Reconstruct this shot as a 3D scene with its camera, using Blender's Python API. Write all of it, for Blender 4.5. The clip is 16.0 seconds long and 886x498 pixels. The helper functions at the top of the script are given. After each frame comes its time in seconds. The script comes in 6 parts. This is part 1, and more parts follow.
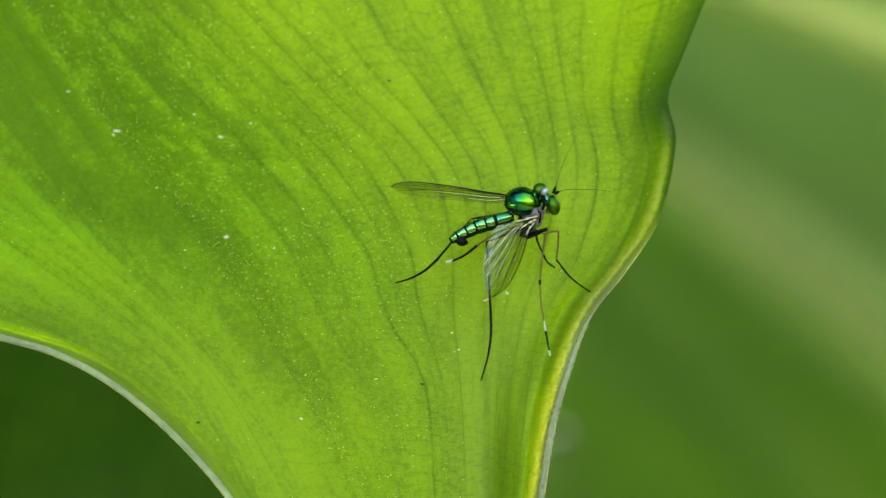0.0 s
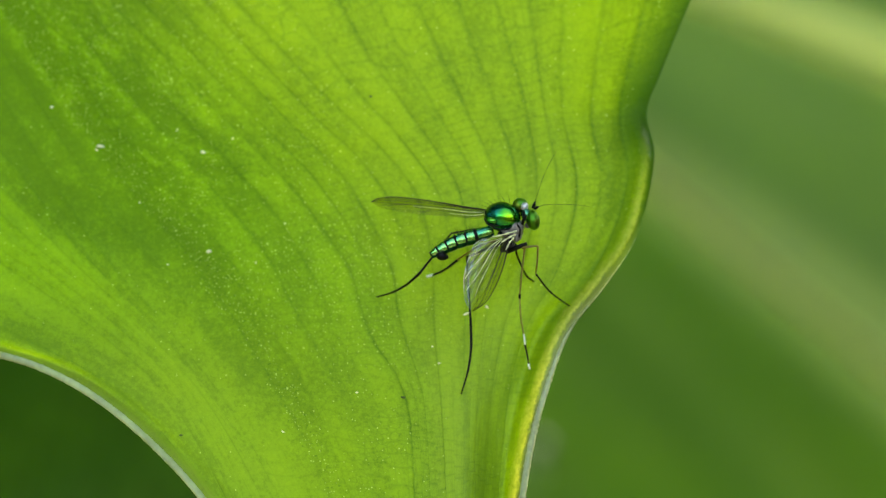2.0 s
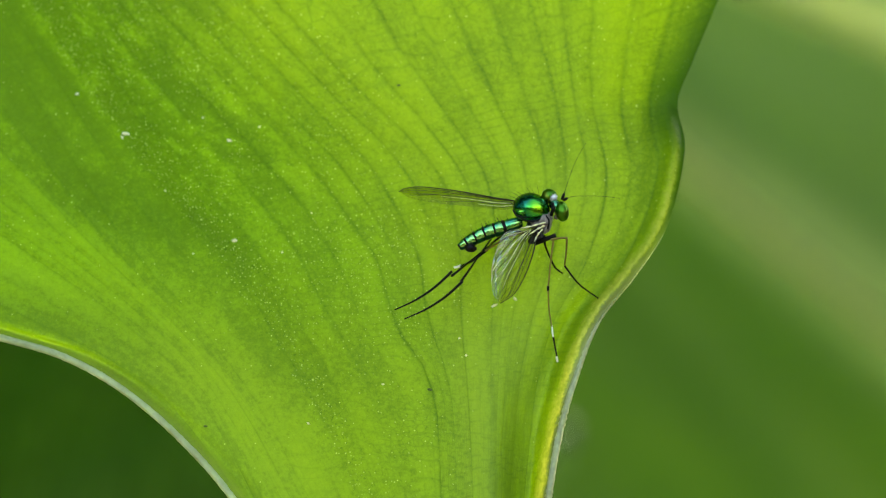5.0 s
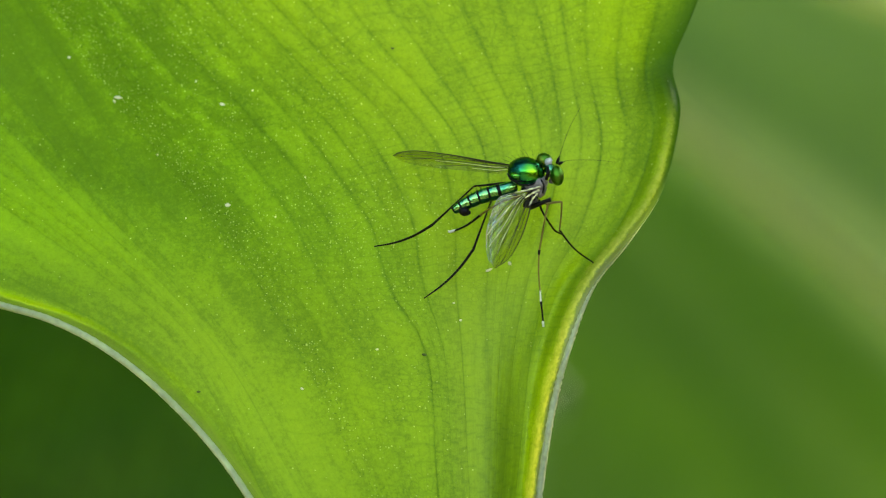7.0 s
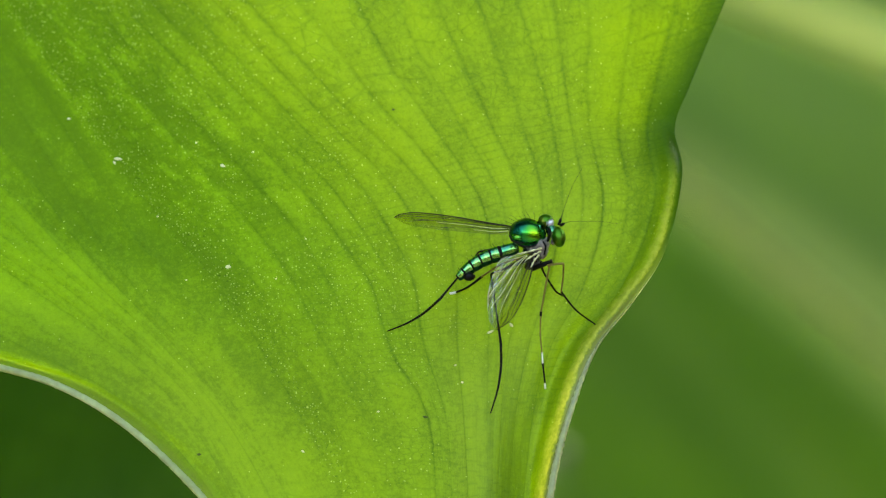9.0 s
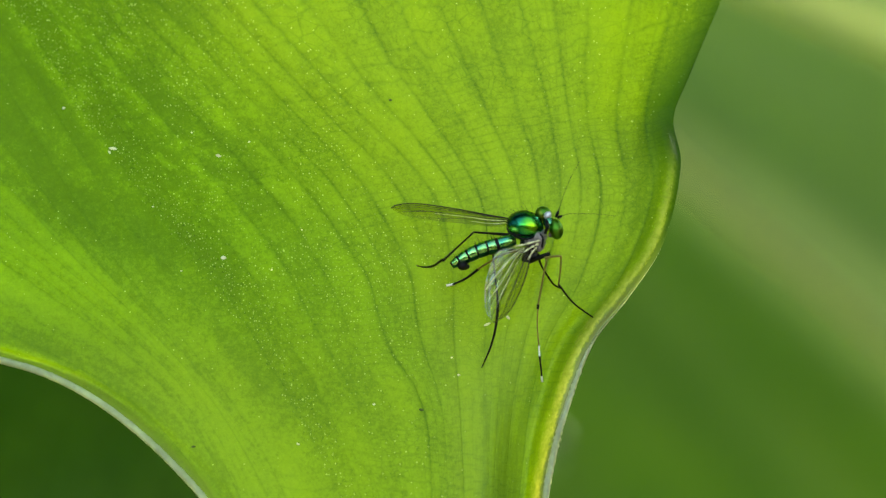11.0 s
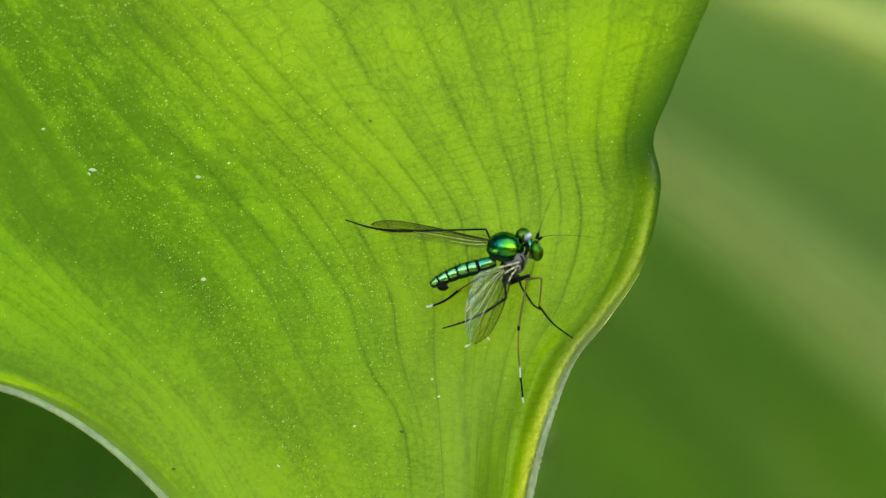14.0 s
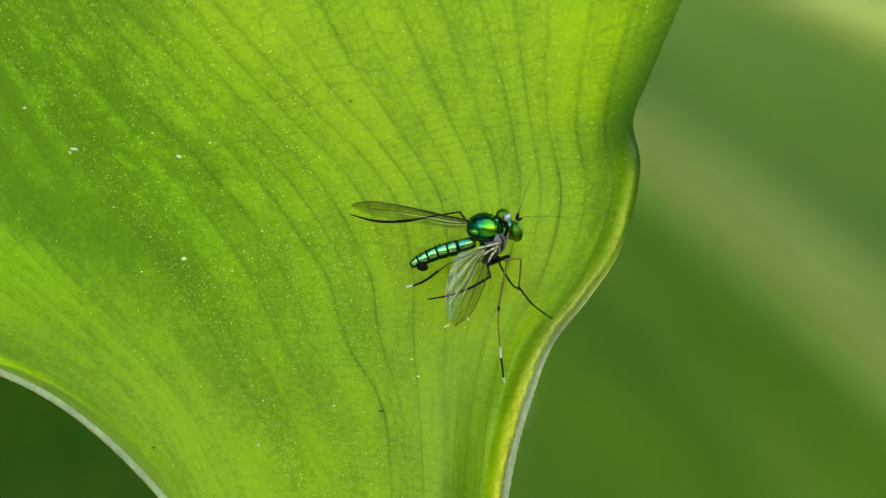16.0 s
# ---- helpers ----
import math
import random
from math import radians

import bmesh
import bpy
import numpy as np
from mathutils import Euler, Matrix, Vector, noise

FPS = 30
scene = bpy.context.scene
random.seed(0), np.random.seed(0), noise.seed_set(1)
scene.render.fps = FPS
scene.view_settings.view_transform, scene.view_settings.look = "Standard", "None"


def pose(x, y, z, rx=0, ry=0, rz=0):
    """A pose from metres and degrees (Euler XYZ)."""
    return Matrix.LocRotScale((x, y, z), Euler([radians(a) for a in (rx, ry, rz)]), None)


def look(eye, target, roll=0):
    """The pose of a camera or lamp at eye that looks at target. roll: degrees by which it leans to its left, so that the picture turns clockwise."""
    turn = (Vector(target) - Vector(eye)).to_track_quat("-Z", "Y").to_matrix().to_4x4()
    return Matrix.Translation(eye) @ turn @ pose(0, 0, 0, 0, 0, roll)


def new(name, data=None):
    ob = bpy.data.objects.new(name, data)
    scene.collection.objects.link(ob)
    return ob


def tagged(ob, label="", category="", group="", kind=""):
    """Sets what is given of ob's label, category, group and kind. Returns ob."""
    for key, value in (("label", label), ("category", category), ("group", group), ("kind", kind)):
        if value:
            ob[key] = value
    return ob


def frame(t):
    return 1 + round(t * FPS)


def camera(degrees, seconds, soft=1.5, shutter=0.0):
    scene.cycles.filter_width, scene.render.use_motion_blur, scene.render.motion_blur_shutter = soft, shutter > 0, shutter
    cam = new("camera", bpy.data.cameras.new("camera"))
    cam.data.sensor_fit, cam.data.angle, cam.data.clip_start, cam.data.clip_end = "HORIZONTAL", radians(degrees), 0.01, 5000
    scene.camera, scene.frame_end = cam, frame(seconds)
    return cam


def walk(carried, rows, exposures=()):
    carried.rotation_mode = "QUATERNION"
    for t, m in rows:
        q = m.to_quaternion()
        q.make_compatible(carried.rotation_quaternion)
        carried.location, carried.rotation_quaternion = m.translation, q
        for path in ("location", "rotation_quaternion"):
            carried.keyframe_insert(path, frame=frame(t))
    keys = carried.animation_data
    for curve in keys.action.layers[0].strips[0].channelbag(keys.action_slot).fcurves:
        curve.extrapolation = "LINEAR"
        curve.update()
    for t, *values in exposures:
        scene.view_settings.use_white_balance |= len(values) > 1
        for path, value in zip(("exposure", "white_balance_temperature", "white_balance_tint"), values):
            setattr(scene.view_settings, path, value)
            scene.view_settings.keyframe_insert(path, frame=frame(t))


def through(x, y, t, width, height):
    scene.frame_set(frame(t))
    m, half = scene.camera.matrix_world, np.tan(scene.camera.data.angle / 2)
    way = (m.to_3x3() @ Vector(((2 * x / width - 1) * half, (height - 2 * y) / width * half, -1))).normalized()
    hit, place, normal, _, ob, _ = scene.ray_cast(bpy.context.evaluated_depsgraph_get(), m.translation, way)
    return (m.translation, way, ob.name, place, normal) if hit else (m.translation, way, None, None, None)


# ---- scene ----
# ---------------------------------------------------------------- camera
PATH = [
    (0, pose(0.000001, -0.191823, -0.000036, 90.0059, 0.0793, -0.0048)),
    (0.1, pose(0.000013, -0.192078, -0.000039, 89.9984, 0.0774, -0.1593)),
    (0.2, pose(0.000024, -0.192333, -0.000041, 89.9820, 0.0755, -0.2066)),
    (0.3, pose(0.000036, -0.192588, -0.000044, 90.0013, 0.0735, -0.2003)),
    (0.4, pose(0.000047, -0.192843, -0.000046, 89.9849, 0.0716, -0.1762)),
    (0.5, pose(0.000059, -0.193098, -0.000049, 89.9149, 0.0697, -0.1700)),
    (0.6, pose(0.000064, -0.193244, -0.000057, 89.8286, 0.0838, -0.2142)),
    (0.7, pose(0.000069, -0.193391, -0.000065, 89.7334, 0.0979, -0.3476)),
    (0.8, pose(0.000075, -0.193537, -0.000073, 89.7364, 0.1121, -0.5079)),
    (0.9, pose(0.000080, -0.193684, -0.000081, 89.8733, 0.1262, -0.5074)),
    (1, pose(0.000085, -0.193830, -0.000089, 90.0549, 0.1403, -0.5159)),
    (1.1, pose(0.000076, -0.193733, -0.000104, 90.2019, 0.1781, -0.6593)),
    (1.2, pose(0.000067, -0.193636, -0.000119, 90.2417, 0.2160, -0.8740)),
    (1.3, pose(0.000059, -0.193540, -0.000133, 90.1297, 0.2538, -0.9192)),
    (1.4, pose(0.000050, -0.193443, -0.000148, 89.9017, 0.2917, -0.6608)),
    (1.5, pose(0.000041, -0.193346, -0.000163, 90.0219, 0.3295, -0.5452)),
    (1.6, pose(0.000037, -0.193387, -0.000051, 90.1833, 0.2768, -0.6441)),
    (1.7, pose(0.000033, -0.193428, 0.000062, 90.2465, 0.2241, -0.7073)),
    (1.8, pose(0.000029, -0.193470, 0.000174, 90.2472, 0.1714, -0.5027)),
    (1.9, pose(0.000025, -0.193511, 0.000287, 90.1587, 0.1187, -0.3695)),
    (2, pose(0.000021, -0.193552, 0.000399, 90.1058, 0.0660, -0.3077)),
    (2.1, pose(0.000009, -0.193457, 0.000501, 90.1124, 0.0391, -0.3148)),
    (2.2, pose(-0.000004, -0.193363, 0.000604, 90.2171, 0.0122, -0.0541)),
    (2.3, pose(-0.000016, -0.193268, 0.000706, 90.2862, -0.0148, 0.1352)),
    (2.4, pose(-0.000029, -0.193174, 0.000809, 90.2391, -0.0417, -0.1487)),
    (2.5, pose(-0.000041, -0.193079, 0.000911, 90.1207, -0.0686, -0.3523)),
    (2.6, pose(-0.000039, -0.193188, 0.001036, 89.7692, -0.1519, -0.1338)),
    (2.7, pose(-0.000036, -0.193296, 0.001161, 89.5160, -0.2353, 0.0936)),
    (2.8, pose(-0.000034, -0.193405, 0.001285, 89.1913, -0.3186, -0.1879)),
    (2.9, pose(-0.000031, -0.193513, 0.001410, 89.2684, -0.4020, -0.5409)),
    (3, pose(-0.000029, -0.193622, 0.001535, 89.6580, -0.4853, -0.4474)),
    (3.1, pose(-0.000030, -0.193634, 0.001554, 89.6962, -0.5382, -0.0682)),
    (3.2, pose(-0.000031, -0.193645, 0.001574, 89.3326, -0.5910, 0.0611)),
    (5.3, pose(-0.000215, -0.191616, 0.001326, 89.7011, -0.2146, -0.0079)),
    (5.4, pose(-0.000213, -0.191643, 0.001326, 89.6600, -0.2276, -0.2613)),
    (5.5, pose(-0.000212, -0.191670, 0.001326, 89.6547, -0.2405, -0.2021)),
    (5.6, pose(-0.000213, -0.191586, 0.001348, 89.6522, -0.3035, 0.1027)),
    (5.7, pose(-0.000215, -0.191503, 0.001370, 89.5516, -0.3665, 0.1754)),
    (5.8, pose(-0.000216, -0.191419, 0.001393, 89.8348, -0.4294, 0.1677)),
    (5.9, pose(-0.000218, -0.191336, 0.001415, 89.9752, -0.4924, 0.2136)),
    (6, pose(-0.000219, -0.191252, 0.001437, 89.8210, -0.5554, 0.1255)),
    (6.1, pose(-0.000233, -0.191185, 0.001437, 89.6152, -0.4852, 0.1087)),
    (6.2, pose(-0.000247, -0.191119, 0.001438, 89.5076, -0.4150, -0.0689)),
    (6.3, pose(-0.000262, -0.191052, 0.001438, 89.4090, -0.3449, -0.0589)),
    (6.4, pose(-0.000276, -0.190986, 0.001439, 89.3371, -0.2747, 0.0761)),
    (6.5, pose(-0.000290, -0.190919, 0.001439, 89.2563, -0.2045, 0.2646)),
    (6.6, pose(-0.000293, -0.190871, 0.001472, 89.3848, -0.2164, 0.3025)),
    (6.7, pose(-0.000297, -0.190823, 0.001505, 89.4776, -0.2283, 0.1441)),
    (6.8, pose(-0.000300, -0.190776, 0.001539, 89.4186, -0.2401, -0.0233)),
    (6.9, pose(-0.000304, -0.190728, 0.001572, 89.2167, -0.2520, -0.0300)),
    (7, pose(-0.000307, -0.190680, 0.001605, 89.0327, -0.2639, -0.0546)),
    (7.1, pose(-0.000310, -0.190691, 0.001634, 89.1215, -0.2654, -0.1697)),
    (7.2, pose(-0.000313, -0.190702, 0.001663, 89.1745, -0.2669, -0.2938)),
    (7.3, pose(-0.000317, -0.190713, 0.001693, 89.1651, -0.2684, -0.2660)),
    (7.4, pose(-0.000320, -0.190724, 0.001722, 89.1199, -0.2699, -0.1490)),
    (7.5, pose(-0.000323, -0.190735, 0.001751, 89.1015, -0.2714, -0.2284)),
    (7.6, pose(-0.000328, -0.190709, 0.001780, 89.2194, -0.2715, -0.4796)),
    (7.7, pose(-0.000333, -0.190684, 0.001808, 89.2658, -0.2716, -0.5255)),
    (7.8, pose(-0.000337, -0.190658, 0.001837, 89.2587, -0.2716, -0.4642)),
    (7.9, pose(-0.000342, -0.190633, 0.001865, 89.1980, -0.2717, -0.4118)),
    (8, pose(-0.000347, -0.190607, 0.001894, 89.1820, -0.2718, -0.3952)),
    (8.1, pose(-0.000354, -0.190595, 0.001881, 89.2737, -0.2608, -0.3872)),
    (8.2, pose(-0.000361, -0.190583, 0.001868, 89.4904, -0.2498, -0.2988)),
    (8.3, pose(-0.000368, -0.190571, 0.001854, 89.5464, -0.2389, -0.3890)),
    (8.4, pose(-0.000375, -0.190559, 0.001841, 89.7274, -0.2279, -0.3721)),
    (8.5, pose(-0.000382, -0.190547, 0.001828, 89.8012, -0.2169, -0.3462)),
    (8.6, pose(-0.000393, -0.190421, 0.001819, 89.8465, -0.2161, -0.4255)),
    (8.7, pose(-0.000403, -0.190295, 0.001810, 89.8650, -0.2153, -0.5047)),
    (8.8, pose(-0.000414, -0.190168, 0.001801, 89.9996, -0.2146, -0.2804)),
    (8.9, pose(-0.000424, -0.190042, 0.001792, 89.9645, -0.2138, -0.0918)),
    (9, pose(-0.000435, -0.189916, 0.001783, 89.9562, -0.2130, -0.0729)),
    (9.1, pose(-0.000451, -0.189548, 0.001831, 89.9492, -0.2320, -0.1432)),
    (9.2, pose(-0.000468, -0.189179, 0.001879, 89.9780, -0.2511, -0.1957)),
    (11.3, pose(-0.000588, -0.188624, 0.002831, 89.2866, -0.4889, -0.1898)),
    (11.4, pose(-0.000597, -0.188554, 0.002862, 89.1687, -0.4650, -0.2404)),
    (11.5, pose(-0.000607, -0.188483, 0.002892, 89.0865, -0.4411, -0.2732)),
    (11.6, pose(-0.000600, -0.188783, 0.002949, 88.9671, -0.4733, -0.2624)),
    (11.7, pose(-0.000592, -0.189083, 0.003006, 88.8299, -0.5055, -0.2605)),
    (11.8, pose(-0.000585, -0.189383, 0.003062, 88.7373, -0.5376, -0.2765)),
    (11.9, pose(-0.000577, -0.189683, 0.003119, 88.7519, -0.5698, -0.2746)),
    (12, pose(-0.000570, -0.189983, 0.003176, 88.6682, -0.6020, -0.2459)),
    (12.1, pose(-0.000572, -0.190105, 0.003135, 88.7082, -0.5638, -0.2356)),
    (12.2, pose(-0.000575, -0.190227, 0.003094, 88.8553, -0.5256, -0.1361)),
    (12.3, pose(-0.000577, -0.190350, 0.003052, 88.9756, -0.4874, -0.1704)),
    (12.4, pose(-0.000580, -0.190472, 0.003011, 89.1584, -0.4492, -0.3745)),
    (12.5, pose(-0.000582, -0.190594, 0.002970, 89.0377, -0.4110, -0.3999)),
    (12.6, pose(-0.000593, -0.190381, 0.002945, 88.8859, -0.4214, -0.3430)),
    (12.7, pose(-0.000604, -0.190167, 0.002921, 88.9841, -0.4318, -0.2593)),
    (12.8, pose(-0.000614, -0.189954, 0.002896, 89.1627, -0.4423, -0.4345)),
    (12.9, pose(-0.000625, -0.189740, 0.002872, 89.2699, -0.4527, -0.6366)),
    (13, pose(-0.000636, -0.189527, 0.002847, 89.4306, -0.4631, -0.6511)),
    (13.1, pose(-0.000641, -0.189515, 0.003033, 89.4778, -0.4862, -0.5632)),
    (13.2, pose(-0.000646, -0.189503, 0.003218, 89.5071, -0.5094, -0.5288)),
    (13.3, pose(-0.000651, -0.189491, 0.003404, 89.3579, -0.5325, -0.5481)),
    (13.4, pose(-0.000656, -0.189479, 0.003589, 89.3336, -0.5557, -0.4958)),
    (13.5, pose(-0.000661, -0.189467, 0.003775, 89.3808, -0.5788, -0.3990)),
    (13.6, pose(-0.000674, -0.189302, 0.003930, 89.5654, -0.5341, -0.4236)),
    (13.7, pose(-0.000687, -0.189138, 0.004085, 89.5714, -0.4894, -0.5017)),
    (13.8, pose(-0.000701, -0.188973, 0.004239, 89.4881, -0.4447, -0.6602)),
    (13.9, pose(-0.000714, -0.188809, 0.004394, 89.4316, -0.4000, -0.6134)),
    (14, pose(-0.000727, -0.188644, 0.004549, 89.3304, -0.3553, -0.5219)),
    (14.1, pose(-0.000735, -0.188654, 0.004506, 89.2295, -0.3353, -0.4686)),
    (14.2, pose(-0.000743, -0.188664, 0.004463, 89.1018, -0.3153, -0.5672)),
    (14.3, pose(-0.000752, -0.188673, 0.004420, 89.0455, -0.2954, -0.6211)),
    (14.4, pose(-0.000760, -0.188683, 0.004377, 89.0428, -0.2754, -0.6571)),
    (14.5, pose(-0.000768, -0.188693, 0.004334, 88.9865, -0.2554, -0.7199)),
    (14.6, pose(-0.000774, -0.188757, 0.004307, 88.6375, -0.2714, -0.7826)),
    (14.8, pose(-0.000785, -0.188886, 0.004252, 88.5199, -0.3035, -0.6581)),
    (15, pose(-0.000797, -0.189015, 0.004198, 88.5987, -0.3355, -0.5872)),
    (15.2, pose(-0.000799, -0.189159, 0.004349, 88.7624, -0.3979, -0.7150)),
    (15.4, pose(-0.000801, -0.189303, 0.004500, 88.8547, -0.4603, -0.5124)),
    (15.5, pose(-0.000802, -0.189375, 0.004575, 88.9009, -0.4915, -0.4692)),
    (15.6, pose(-0.000806, -0.189347, 0.004642, 88.9358, -0.5089, -0.5963)),
    (15.8, pose(-0.000814, -0.189290, 0.004776, 88.8092, -0.5438, -0.8325)),
    (16, pose(-0.000822, -0.189233, 0.004910, 88.9148, -0.5786, -0.8634)),
]

cam = camera(14.0, 16.0, soft=1.15, shutter=0.3)
cam.data.dof.use_dof = True
cam.data.dof.focus_distance = 0.1902
cam.data.dof.aperture_fstop = 34.0
walk(cam, PATH)

# ---------------------------------------------------------------- light
world = bpy.data.worlds.new("sky")
scene.world = world
world.use_nodes = True
wn = world.node_tree.nodes
sky = wn.new("ShaderNodeTexSky")
sky.sky_type = "NISHITA"
sky.sun_disc = False
sky.sun_elevation = radians(43)
sky.sun_rotation = radians(18)
sky.dust_density = 4.0
sky.air_density = 0.75
sky.ozone_density = 0.8
wn["Background"].inputs["Strength"].default_value = 0.15
world.node_tree.links.new(sky.outputs[0], wn["Background"].inputs["Color"])

sun = new("sun", bpy.data.lights.new("sun", "SUN"))
sun.data.energy = 4.5
sun.data.angle = radians(14)
sun.data.color = (1.0, 0.97, 0.90)
sun.matrix_world = look((0.32, 1.0, 0.95), (0, 0, 0))
scene.view_settings.exposure = 2.67
scene.view_settings.use_white_balance = True
scene.view_settings.white_balance_temperature = 7650.0

MM = 0.001
REACH = 191.56


# ---------------------------------------------------------------- shader helpers
class Shader:
    """A node material with a few short ways to add nodes."""

    def __init__(self, name):
        self.mat = bpy.data.materials.new(name)
        self.mat.use_nodes = True
        self.tree = self.mat.node_tree
        self.bsdf = self.tree.nodes["Principled BSDF"]
        self.output = self.tree.nodes["Material Output"]

    def node(self, kind, **values):
        n = self.tree.nodes.new(kind)
        for k, v in values.items():
            n.inputs[k.replace("_", " ")].default_value = v
        return n

    def link(self, a, b):
        self.tree.links.new(a, b)

    def math(self, op, a, b=0.0, c=0.0):
        n = self.tree.nodes.new("ShaderNodeMath")
        n.operation = op
        for i, v in enumerate((a, b, c)):
            if isinstance(v, (int, float)):
                n.inputs[i].default_value = v
            else:
                self.link(v, n.inputs[i])
        return n.outputs[0]

    def ramp(self, value, stops):
        n = self.tree.nodes.new("ShaderNodeValToRGB")
        while len(n.color_ramp.elements) < len(stops):
            n.color_ramp.elements.new(0.5)
        for e, (p, c) in zip(n.color_ramp.elements, stops):
            e.position = p
            e.color = (c, c, c, 1) if isinstance(c, (int, float)) else (*c, 1)
        self.link(value, n.inputs[0])
        return n.outputs[0]

    def noise(self, scale, detail=3.0, rough=0.55, where=None):
        n = self.node("ShaderNodeTexNoise", Scale=scale, Detail=detail, Roughness=rough)
        self.link(where if where else self.node("ShaderNodeTexCoord").outputs["Object"], n.inputs["Vector"])
        return n.outputs[0]

    def mix(self, factor, a, b):
        n = self.tree.nodes.new("ShaderNodeMix")
        n.data_type = "RGBA"
        for i, v in ((0, factor), (6, a), (7, b)):
            if isinstance(v, tuple):
                n.inputs[i].default_value = (*v, 1)
            elif isinstance(v, (int, float)):
                n.inputs[i].default_value = v
            else:
                self.link(v, n.inputs[i])
        return n.outputs[2]

    def bump(self, height, distance, strength=1.0):
        n = self.node("ShaderNodeBump", Strength=strength, Distance=distance)
        self.link(height, n.inputs["Height"])
        self.link(n.outputs[0], self.bsdf.inputs["Normal"])
        return n.outputs[0]

    def put(self, **values):
        for k, v in values.items():
            socket = self.bsdf.inputs[k.replace("_", " ")]
            if isinstance(v, tuple):
                socket.default_value = (*v, 1)
            elif isinstance(v, (int, float)):
                socket.default_value = v
            else:
                self.link(v, socket)
        return self


def plain(name, color, rough=0.5, metal=0.0, vary=0.25, scale=3000.0, coat=0.0, through=0.0, spec=0.4):
    """A surface of one colour with grain at two scales and a slight relief."""
    s = Shader(name)
    n = s.noise(scale)
    m = s.noise(scale * 0.15)
    both = s.math("MULTIPLY_ADD", n, 0.6, s.math("MULTIPLY", m, 0.4))
    dark = tuple(c * (1 - vary) for c in color)
    light = tuple(min(1, c * (1 + vary)) for c in color)
    s.put(Base_Color=s.ramp(both, [(0.3, dark), (0.7, light)]), Roughness=rough, Metallic=metal, Coat_Weight=coat)
    s.bump(n, 0.00001, 0.4)
    s.bsdf.inputs["Specular IOR Level"].default_value = spec
    if through:
        back = s.node("ShaderNodeBsdfTranslucent")
        back.inputs["Color"].default_value = (*(min(1, c * 1.6) for c in color), 1)
        blend = s.node("ShaderNodeMixShader")
        blend.inputs[0].default_value = through
        s.link(s.bsdf.outputs[0], blend.inputs[1])
        s.link(back.outputs[0], blend.inputs[2])
        s.link(blend.outputs[0], s.output.inputs["Surface"])
    return s.mat


